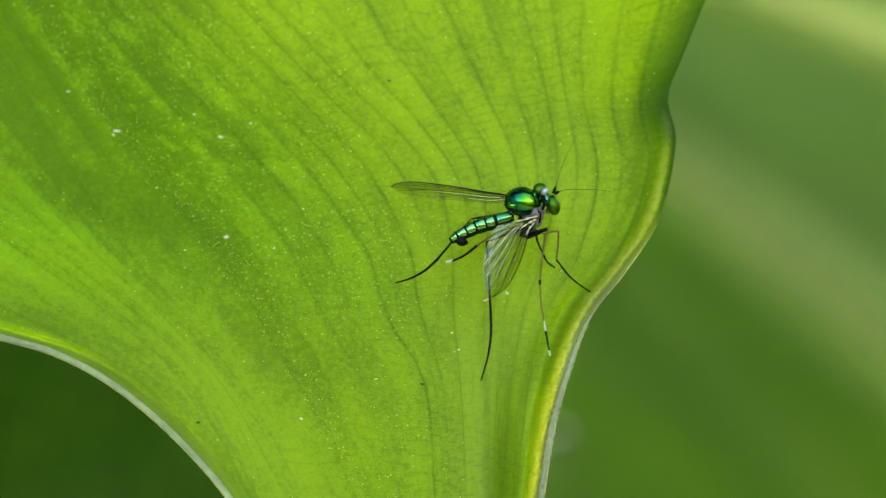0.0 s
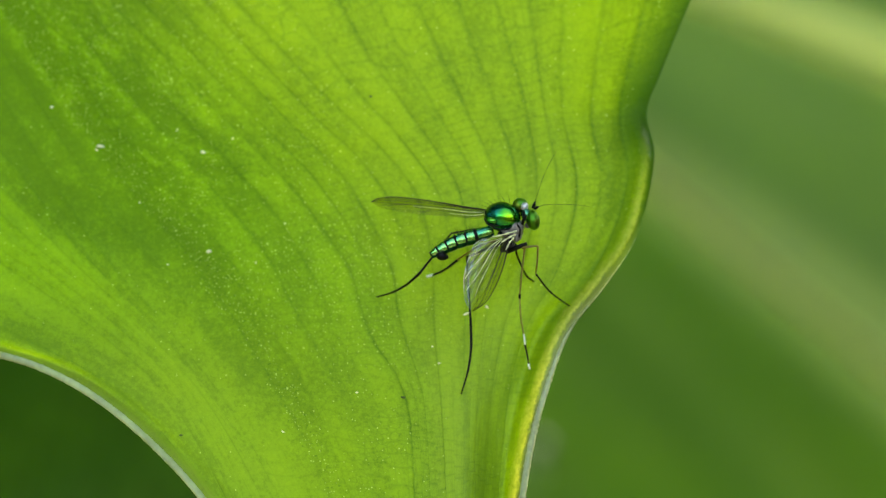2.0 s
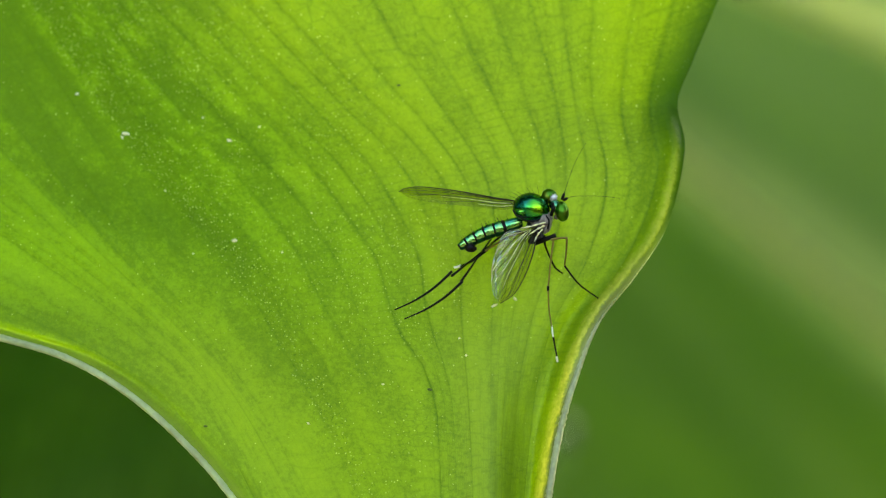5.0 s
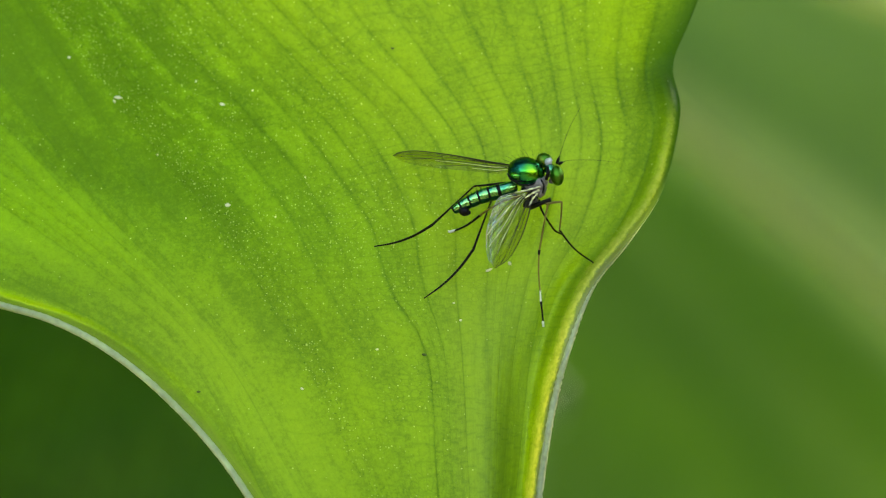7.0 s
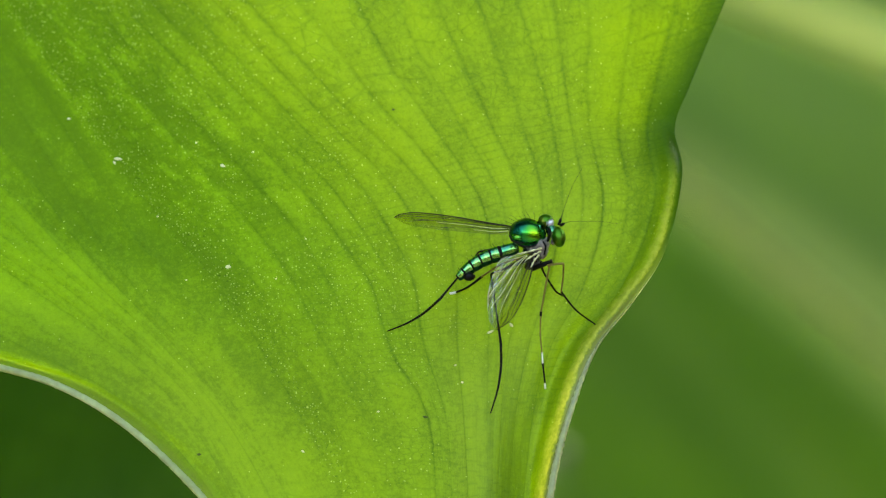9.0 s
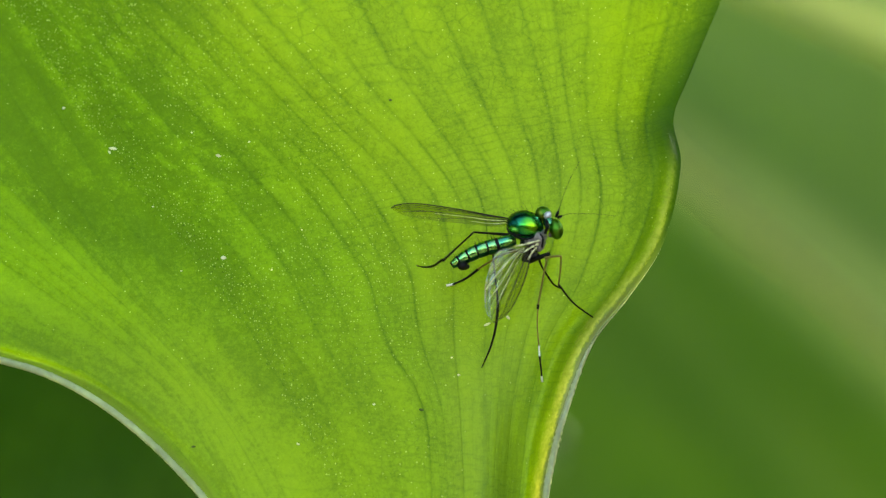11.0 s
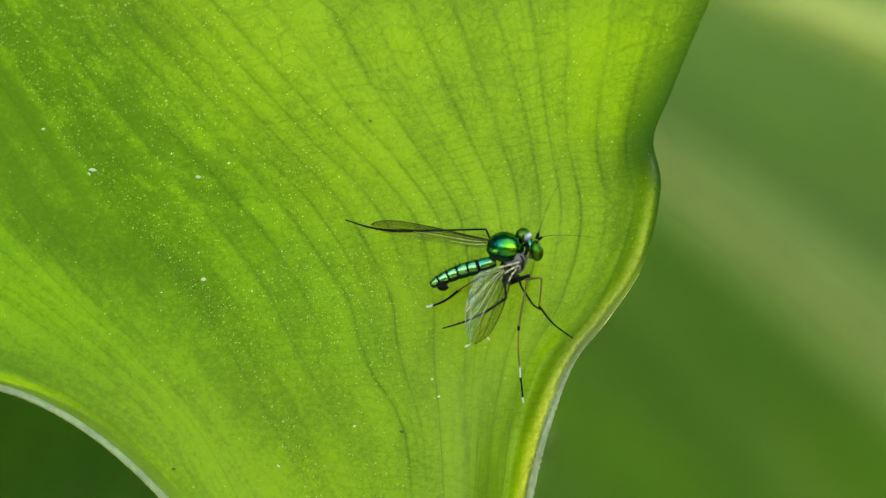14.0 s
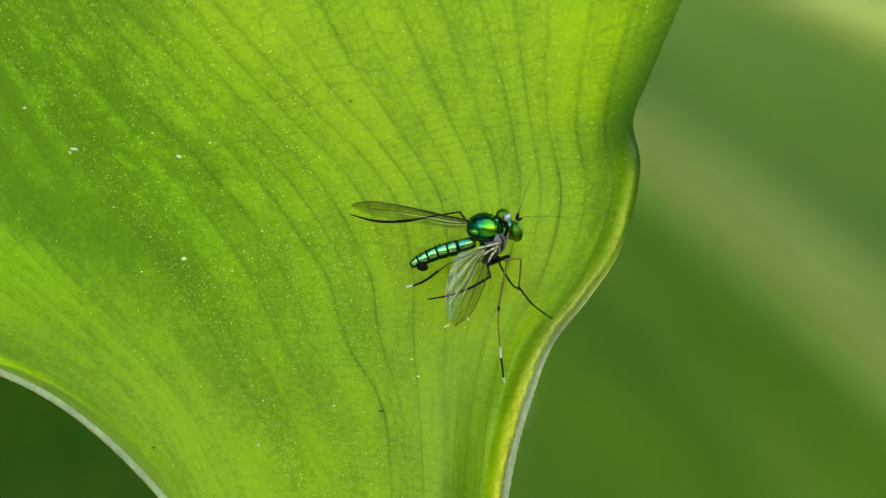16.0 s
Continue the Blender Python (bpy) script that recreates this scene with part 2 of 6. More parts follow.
def leaf_material(name, low, high, vein, through, veins=32, fine=1.0, gloss=0.5, sheen=((0.42, 0.17), (0.68, 0.38), (0.86, 0.34), (0.95, 0.14)), stripes=(), stripe=(0.4, 0.45, 0.12)):
    """A leaf farther off: coloured lamina, darker veins and streaks, pale stripes along its ribs, light that comes through."""
    s = Shader(name)
    uv = s.tree.nodes.new("ShaderNodeUVMap")
    uv.uv_map = "UVMap"
    sep = s.tree.nodes.new("ShaderNodeSeparateXYZ")
    s.link(uv.outputs[0], sep.inputs[0])
    u, v = sep.outputs[0], sep.outputs[1]
    wander, wide = s.noise(130.0 * fine, 2.0), s.noise(45.0 * fine, 2.0)
    grain, mid = s.noise(2700.0 * fine, 4.0, 0.7), s.noise(900.0 * fine, 4.0, 0.65)
    # veins
    lane = s.math("ADD", s.math("MULTIPLY", u, float(veins)), s.math("MULTIPLY", s.math("SUBTRACT", wander, 0.5), 0.5))
    off = s.math("ABSOLUTE", s.math("SUBTRACT", s.math("FRACT", lane), 0.5))
    lines = s.math("MULTIPLY", s.ramp(off, [(0.0, 0.68), (0.06, 0.41), (0.16, 0.0)]), s.ramp(wide, [(0.35, 0.6), (0.6, 1.0)]))
    # broad mottling and the cells of the lamina
    blotch = s.math("ADD", s.math("MULTIPLY_ADD", grain, 0.45, s.math("MULTIPLY", wide, 0.25)), s.math("MULTIPLY", mid, 0.30))
    color = s.mix(s.math("MULTIPLY", lines, 0.82), s.ramp(blotch, [(0.41, low), (0.59, high)]), vein)
    # pale stripes along the ribs, and broader lighter zones
    pale = 0.0
    for centre, half, amount in stripes:
        gap = s.math("ABSOLUTE", s.math("SUBTRACT", u, centre))
        pale = s.math("MAXIMUM", pale, s.ramp(gap, [(half * 0.6, amount), (half * 1.5, 0.0)]))
    color = s.mix(pale, color, stripe)
    # darker streaks along the veins
    warp = s.node("ShaderNodeMapping")
    warp.inputs["Scale"].default_value = (17.0, 2.5, 1.0)
    s.link(uv.outputs[0], warp.inputs["Vector"])
    mottle = s.math("MULTIPLY_ADD", s.noise(1500.0 * fine, 5.0, 0.8), 0.7, s.math("MULTIPLY", wander, 0.3))
    deep = s.math("MULTIPLY", s.ramp(s.noise(1.0, 3.0, 0.6, warp.outputs[0]), [(0.40, 0.0), (0.66, 0.72)]), s.ramp(mottle, [(0.44, 1.0), (0.60, 0.22)]))
    dark = tuple(c * k for c, k in zip(low, (0.74, 0.84, 0.7)))
    color = s.mix(deep, color, s.ramp(grain, [(0.36, tuple(c * 0.8 for c in dark)), (0.64, tuple(c * 1.15 for c in dark))]))
    s.put(Base_Color=color, Roughness=gloss)
    s.link(s.math("MULTIPLY", s.ramp(u, sheen), s.ramp(v, [(0.28, 0.4), (0.42, 1.0)])), s.bsdf.inputs["Specular IOR Level"])
    normal = s.bump(s.math("MULTIPLY_ADD", grain, 0.35, s.math("MULTIPLY", lines, -1.0)), 0.00006, 0.7)
    back = s.node("ShaderNodeBsdfTranslucent")
    lit = s.mix(s.math("MULTIPLY", lines, 0.82), s.mix(s.ramp(blotch, [(0.42, 0.0), (0.58, 1.0)]), tuple(c * 0.66 for c in through), through), vein)
    shaded = s.ramp(grain, [(0.36, tuple(c * k for c, k in zip(through, (0.40, 0.56, 0.5)))), (0.64, tuple(c * k for c, k in zip(through, (0.58, 0.78, 0.7))))])
    s.link(s.mix(pale, s.mix(deep, lit, shaded), tuple(min(1, c * 1.9) for c in stripe)), back.inputs["Color"])
    s.link(normal, back.inputs["Normal"])
    blend = s.node("ShaderNodeMixShader")
    blend.inputs[0].default_value = 0.38
    s.link(s.bsdf.outputs[0], blend.inputs[1])
    s.link(back.outputs[0], blend.inputs[2])
    s.link(blend.outputs[0], s.output.inputs["Surface"])
    return s.mat


def blade_material(name, low, high, vein, through):
    """The blade under the fly: lanes between raised veins, ladder of cross veins, streaks, dust, and bordered margins."""
    s = Shader(name)

    def layer(label):
        uv = s.tree.nodes.new("ShaderNodeUVMap")
        uv.uv_map = label
        sep = s.tree.nodes.new("ShaderNodeSeparateXYZ")
        s.link(uv.outputs[0], sep.inputs[0])
        return uv.outputs[0], sep.outputs[0], sep.outputs[1]

    def aligned(a, b, detail=3.0, rough=0.55):
        m = s.node("ShaderNodeMapping")
        m.inputs["Scale"].default_value = (a, b, 1.0)
        s.link(run, m.inputs["Vector"])
        return s.noise(1.0, detail, rough, m.outputs[0])

    def times(*values):
        out = values[0]
        for x in values[1:]:
            out = s.math("MULTIPLY", out, x)
        return out

    run, u, v = layer("UVMap")
    _, left, right = layer("Rim")
    mid = s.noise(1100.0, 3.0, 0.6)
    wander, wide, grain, cells = s.noise(130.0, 2.0), s.noise(45.0, 2.0), s.noise(3600.0, 3.0, 0.7), s.noise(9000.0, 2.0, 0.6)
    number = s.math("MULTIPLY", u, 32.0)
    lane = s.math("ADD", number, s.math("MULTIPLY", s.math("SUBTRACT", wander, 0.5), 0.5))
    off = s.math("ABSOLUTE", s.math("SUBTRACT", s.math("FRACT", lane), 0.5))
    # veins: half of them, then a quarter, join others on the way down
    which = s.math("FLOOR", lane)
    odd = s.math("MODULO", which, 2.0)
    second = s.math("MODULO", s.math("FLOOR", s.math("MULTIPLY", which, 0.5)), 2.0)
    keep = times(s.math("MAXIMUM", s.math("SUBTRACT", 1.0, odd), s.ramp(v, [(0.40, 0.25), (0.52, 1.0)])),
                 s.math("MAXIMUM", s.math("SUBTRACT", 1.0, second), s.ramp(v, [(0.22, 0.35), (0.34, 1.0)])))
    # quieter where the blade narrows towards the stalk
    calm = s.math("MAXIMUM", s.ramp(u, [(0.58, 1.0), (0.66, 0.5), (0.74, 0.35)]), s.ramp(v, [(0.30, 0.0), (0.44, 1.0)]))
    strength = times(keep, s.ramp(aligned(40.0, 14.0, 2.0), [(0.36, 0.50), (0.60, 1.0)]), s.ramp(u, [(0.02, 0.40), (0.30, 0.45), (0.40, 0.40), (0.50, 0.9), (0.62, 1.0)]), s.ramp(v, [(0.48, 1.0), (0.64, 0.62)]), calm)
    core = times(s.ramp(off, [(0.0, 1.0), (0.045, 0.62), (0.11, 0.0)]), strength)
    flank = times(s.ramp(off, [(0.0, 1.0), (0.12, 0.45), (0.30, 0.0)]), strength)
    # cross veins between two lanes, and one thin vein along each lane
    cell = s.math("FLOOR", s.math("ADD", lane, 0.5))
    chance = s.math("FRACT", s.math("MULTIPLY", cell, 0.618))
    step = s.math("ADD", s.math("MULTIPLY", v, 96.0), s.math("MULTIPLY", chance, 7.0))
    step = s.math("ADD", step, s.math("MULTIPLY", s.noise(300.0, 2.0), 2.6))
    rung = s.ramp(s.math("ABSOLUTE", s.math("SUBTRACT", s.math("FRACT", step), 0.5)), [(0.0, 1.0), (0.07, 0.45), (0.16, 0.0)])
    thin = s.ramp(s.math("ABSOLUTE", s.math("SUBTRACT", s.math("FRACT", s.math("MULTIPLY", lane, 2.0)), 0.5)), [(0.0, 0.8), (0.10, 0.0)])
    net = times(s.math("MAXIMUM", s.math("MULTIPLY", rung, 0.52), s.math("MULTIPLY", thin, 0.38)), s.ramp(s.noise(260.0, 2.0), [(0.36, 0.15), (0.62, 1.0)]), s.ramp(u, [(0.28, 0.3), (0.55, 1.0)]))
    # the finest veins, a net of small cells
    m = s.node("ShaderNodeMapping")
    m.inputs["Scale"].default_value = (80.0, 150.0, 1.0)
    s.link(run, m.inputs["Vector"])
    web = s.tree.nodes.new("ShaderNodeTexVoronoi")
    web.feature = "DISTANCE_TO_EDGE"
    web.inputs["Scale"].default_value = 1.0
    s.link(m.outputs[0], web.inputs["Vector"])
    web = times(s.ramp(web.outputs["Distance"], [(0.0, 0.5), (0.07, 0.0)]), s.ramp(s.noise(330.0, 2.0), [(0.40, 0.1), (0.62, 1.0)]), s.ramp(u, [(0.30, 0.35), (0.50, 1.0)]))
    net = s.math("MAXIMUM", net, web)
    lines = s.math("MINIMUM", s.math("ADD", s.math("ADD", times(core, 0.34), times(flank, 0.17)), times(net, 0.58)), 1.0)
    # tone of the lamina: streaks along the lanes, each lane a little apart, grain of the cells
    tone = s.math("MULTIPLY_ADD", aligned(26.0, 9.0, 3.0, 0.6), 0.55, 0.225)
    tone = s.math("ADD", tone, s.math("MULTIPLY", s.math("SUBTRACT", aligned(90.0, 40.0, 3.0, 0.65), 0.5), 0.45))
    tone = s.math("ADD", tone, s.math("MULTIPLY", s.math("SUBTRACT", chance, 0.5), 0.16))
    tone = s.math("ADD", tone, times(s.math("SUBTRACT", grain, 0.5), calm, 0.85))
    tone = s.math("ADD", tone, s.math("MULTIPLY", times(s.math("SUBTRACT", cells, 0.5), calm, s.ramp(u, [(0.30, 0.6), (0.42, 1.0)])), 0.65))
    tone = s.math("ADD", tone, s.math("MULTIPLY", s.math("SUBTRACT", wide, 0.5), 0.35))
    tone = s.math("ADD", tone, times(s.math("SUBTRACT", s.noise(800.0, 4.0, 0.7), 0.5), s.ramp(v, [(0.30, 0.20), (0.55, 0.55)])))
    # darker shoulder beside the dusty rib, with yellowish patches high on the blade
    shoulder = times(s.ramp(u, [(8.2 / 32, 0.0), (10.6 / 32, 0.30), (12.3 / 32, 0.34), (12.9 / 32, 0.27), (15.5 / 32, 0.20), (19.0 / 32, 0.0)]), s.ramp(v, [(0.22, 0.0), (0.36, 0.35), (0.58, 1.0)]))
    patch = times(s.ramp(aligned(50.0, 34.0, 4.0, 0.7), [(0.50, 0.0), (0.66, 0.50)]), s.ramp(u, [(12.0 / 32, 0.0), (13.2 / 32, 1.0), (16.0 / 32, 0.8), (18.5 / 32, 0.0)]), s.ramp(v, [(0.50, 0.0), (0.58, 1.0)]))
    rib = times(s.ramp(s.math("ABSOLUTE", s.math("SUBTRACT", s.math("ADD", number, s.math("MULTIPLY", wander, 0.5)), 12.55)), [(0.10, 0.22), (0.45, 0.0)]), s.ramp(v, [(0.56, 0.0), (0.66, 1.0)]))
    # a little darker low on the blade and towards its top left
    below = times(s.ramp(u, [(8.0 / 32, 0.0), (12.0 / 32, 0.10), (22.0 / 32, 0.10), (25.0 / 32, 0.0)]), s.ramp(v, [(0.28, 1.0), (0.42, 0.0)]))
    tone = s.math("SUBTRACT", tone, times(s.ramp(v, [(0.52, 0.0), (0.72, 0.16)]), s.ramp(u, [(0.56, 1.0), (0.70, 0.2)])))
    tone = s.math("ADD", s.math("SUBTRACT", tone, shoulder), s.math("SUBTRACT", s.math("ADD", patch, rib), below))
    # painted shade: the fold above the stalk, two margin grooves, the notch, the trough
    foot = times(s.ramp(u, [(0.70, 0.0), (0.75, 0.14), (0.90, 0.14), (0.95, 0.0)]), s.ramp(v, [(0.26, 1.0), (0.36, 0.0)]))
    groove_shade = times(s.ramp(s.math("DIVIDE", right, 5.0), [(0.0, 0.0), (0.14, 0.0), (0.21, 0.40), (0.28, 0.16), (0.34, 0.32), (0.48, 0.12), (0.70, 0.0)]), s.ramp(v, [(0.20, 0.35), (0.30, 0.9), (0.44, 1.0), (0.52, 0.5), (0.58, 0.0)]))
    notch_shade = times(s.ramp(s.math("DIVIDE", right, 3.0), [(0.0, 1.0), (0.15, 0.8), (0.75, 0.0)]), s.ramp(v, [(0.44, 0.0), (0.475, 0.4), (0.50, 0.95), (0.56, 0.95), (0.66, 0.3)]))
    trough_shade = times(s.ramp(s.math("DIVIDE", left, 4.0), [(0.08, 0.0), (0.16, 0.0), (0.24, 0.30), (0.40, 0.20), (0.65, 0.0)]), s.ramp(v, [(0.10, 0.6), (0.30, 1.0)]))
    tone = s.math("SUBTRACT", tone, s.math("ADD", s.math("ADD", foot, groove_shade), s.math("ADD", notch_shade, trough_shade)))
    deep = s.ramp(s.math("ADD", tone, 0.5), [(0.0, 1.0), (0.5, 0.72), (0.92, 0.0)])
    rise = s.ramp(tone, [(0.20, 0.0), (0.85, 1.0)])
    # yellow border, sunlit glow painted in, and the greyish turned edge outside it
    uneven = s.math("MULTIPLY", s.math("ADD", s.math("SUBTRACT", grain, 0.5), s.math("SUBTRACT", mid, 0.5)), 0.35)
    r = s.math("DIVIDE", s.math("ADD", right, uneven), 2.0)
    ridge_glow = times(s.ramp(r, [(0.12, 0.0), (0.19, 0.95), (0.25, 0.75), (0.42, 0.0)]), s.ramp(s.noise(2400.0, 3.0, 0.65), [(0.34, 0.45), (0.58, 1.0)]), s.ramp(v, [(0.20, 1.0), (0.34, 0.9), (0.43, 0.7), (0.48, 0.15), (0.53, 0.0)]))
    turned = times(s.ramp(r, [(0.0, 0.85), (0.11, 0.8), (0.18, 0.0)]), s.ramp(v, [(0.34, 1.0), (0.41, 0.4), (0.45, 0.0)]))
    l = s.math("DIVIDE", s.math("ADD", left, uneven), 2.0)
    yellow = s.math("MAXIMUM", ridge_glow, s.ramp(l, [(0.0, 0.22), (0.16, 0.18), (0.24, 0.10), (0.36, 0.0)]))
    # painted shade of the edge that rolls away at and above the notch
    rolled_shade = times(s.ramp(s.math("DIVIDE", right, 3.0), [(0.0, 0.65), (0.12, 0.58), (0.48, 0.0)]), s.ramp(v, [(0.475, 0.0), (0.505, 0.9), (0.555, 0.9), (0.64, 0.25)]))
    rolled_shade = s.math("MAXIMUM", rolled_shade, times(s.ramp(right, [(0.10, 0.7), (0.32, 0.0)]), s.ramp(v, [(0.40, 0.0), (0.43, 0.9), (0.50, 0.9), (0.53, 0.0)])))
    # dust
    dust = s.node("ShaderNodeTexVoronoi", Scale=6800.0)
    place = s.node("ShaderNodeTexCoord").outputs["Object"]
    s.link(place, dust.inputs["Vector"])
    pick = s.tree.nodes.new("ShaderNodeSeparateColor")
    s.link(dust.outputs["Color"], pick.inputs[0])
    where = times(s.ramp(s.noise(170.0, 3.0), [(0.36, 0.14), (0.62, 0.85)]), s.ramp(v, [(0.28, 0.22), (0.42, 1.0)]), s.ramp(u, [(0.10, 0.10), (12.2 / 32, 0.14), (12.6 / 32, 1.0), (17.0 / 32, 0.9), (22.0 / 32, 0.08), (0.9, 0.09)]))
    where = s.math("ADD", where, s.ramp(s.math("ABSOLUTE", s.math("SUBTRACT", u, 12.75 / 32)), [(0.002, 0.60), (0.018, 0.0)]))
    speck = times(s.ramp(dust.outputs["Distance"], [(0.0, 1.0), (0.20, 0.85), (0.34, 0.0)]), s.math("LESS_THAN", pick.outputs[0], where), s.math("MULTIPLY_ADD", s.math("POWER", pick.outputs[1], 2.0), 0.9, 0.12))
    flake = s.node("ShaderNodeTexVoronoi", Scale=2600.0)
    s.link(place, flake.inputs["Vector"])
    sort = s.tree.nodes.new("ShaderNodeSeparateColor")
    s.link(flake.outputs["Color"], sort.inputs[0])
    large = times(s.ramp(flake.outputs["Distance"], [(0.0, 1.0), (0.13, 0.8), (0.22, 0.0)]), s.math("LESS_THAN", sort.outputs[0], s.math("MULTIPLY", where, 0.07)))
    speck = s.math("MAXIMUM", speck, s.math("MULTIPLY", large, s.math("MULTIPLY_ADD", sort.outputs[1], 0.6, 0.4)))
    # dark pits among the dust along the rib
    pit = times(s.ramp(s.noise(5200.0, 2.0, 0.6), [(0.60, 0.0), (0.70, 0.6)]), s.math("ADD", s.ramp(s.math("ABSOLUTE", s.math("SUBTRACT", u, 12.7 / 32)), [(0.004, 0.6), (0.03, 0.0)]), s.ramp(u, [(12.0 / 32, 0.0), (13.0 / 32, 0.25), (19.0 / 32, 0.22), (22.0 / 32, 0.05)])))

    def scaled(c, k):
        return tuple(a * b for a, b in zip(c, k))

    # the blade is yellower away from its dusty shoulder
    warm = s.math("MAXIMUM", s.ramp(u, [(0.44, 0.0), (0.62, 0.62)]), s.ramp(v, [(0.28, 0.45), (0.50, 0.0)]))

    def paint(dark, mid, light, line, gold, edge, dot, sere):
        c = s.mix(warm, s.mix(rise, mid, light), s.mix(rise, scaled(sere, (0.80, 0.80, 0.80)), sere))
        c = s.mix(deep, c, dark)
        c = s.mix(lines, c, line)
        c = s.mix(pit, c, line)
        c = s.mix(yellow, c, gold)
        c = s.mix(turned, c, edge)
        c = s.mix(rolled_shade, c, line)
        return s.mix(s.math("MINIMUM", times(speck, 0.78), 1.0), c, dot)

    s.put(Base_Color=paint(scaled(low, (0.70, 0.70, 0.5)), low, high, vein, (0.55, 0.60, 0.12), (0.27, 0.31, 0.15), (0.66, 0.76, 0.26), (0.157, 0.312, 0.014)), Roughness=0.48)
    s.link(times(s.ramp(u, [(0.30, 0.22), (0.42, 0.16), (0.55, 0.22), (0.70, 0.34), (0.86, 0.36), (0.95, 0.2)]), s.ramp(v, [(0.26, 1.15), (0.42, 0.9), (0.56, 0.7)])), s.bsdf.inputs["Specular IOR Level"])
    relief = s.math("ADD", s.math("MULTIPLY", core, -0.8), s.math("MULTIPLY", times(s.math("COSINE", s.math("MULTIPLY", lane, 6.2832)), s.ramp(v, [(0.28, 0.1), (0.48, 1.0)])), 0.5))
    relief = s.math("ADD", relief, s.math("ADD", s.math("MULTIPLY", grain, 0.35), s.math("MULTIPLY", speck, 0.9)))
    relief = s.math("SUBTRACT", relief, s.math("ADD", s.math("MULTIPLY", net, 0.3), s.math("MULTIPLY", pit, 0.8)))
    normal = s.bump(relief, 0.00006, 0.8)
    back = s.node("ShaderNodeBsdfTranslucent")
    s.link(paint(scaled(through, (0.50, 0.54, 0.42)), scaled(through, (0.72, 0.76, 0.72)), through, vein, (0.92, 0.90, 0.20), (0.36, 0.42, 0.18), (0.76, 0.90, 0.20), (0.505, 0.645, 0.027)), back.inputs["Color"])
    s.link(normal, back.inputs["Normal"])
    blend = s.node("ShaderNodeMixShader")
    blend.inputs[0].default_value = 0.38
    s.link(s.bsdf.outputs[0], blend.inputs[1])
    s.link(back.outputs[0], blend.inputs[2])
    s.link(blend.outputs[0], s.output.inputs["Surface"])
    return s.mat


def shell(name, base, tint, rough=0.22, scale=1400.0, film=380.0):
    """Metallic insect cuticle: green metal that turns to blue and gold under a thin film."""
    s = Shader(name)
    n = s.noise(scale, 2.0)
    g = s.noise(scale * 14, 2.0)
    s.put(Base_Color=s.ramp(n, [(0.34, base), (0.5, tuple((a + b) / 2 * k for a, b, k in zip(base, tint, (0.5, 0.85, 0.8)))), (0.66, tint)]), Metallic=1.0, Roughness=rough)
    s.bsdf.inputs["Thin Film Thickness"].default_value = film
    s.bsdf.inputs["Thin Film IOR"].default_value = 1.5
    s.bump(g, 0.000012, 0.6)
    return s.mat


def zoned_shell(name, highlight, colors, reach, rough=0.2):
    """Metallic cuticle whose structural colour turns with the distance from one spot, its highlight painted in."""
    s = Shader(name)
    far = s.tree.nodes.new("ShaderNodeVectorMath")
    far.operation = "DISTANCE"
    s.link(s.node("ShaderNodeTexCoord").outputs["Object"], far.inputs[0])
    far.inputs[1].default_value = highlight
    wob = s.math("MULTIPLY_ADD", s.noise(1500.0, 3.0), 0.5 * reach, s.math("SUBTRACT", far.outputs["Value"], 0.25 * reach))
    s.put(Base_Color=s.ramp(s.math("DIVIDE", wob, reach), colors), Metallic=1.0, Roughness=rough)
    s.bsdf.inputs["Thin Film Thickness"].default_value = 380.0
    s.bsdf.inputs["Thin Film IOR"].default_value = 1.5
    s.bump(s.noise(16000.0, 2.0), 0.000012, 0.6)
    return s.mat


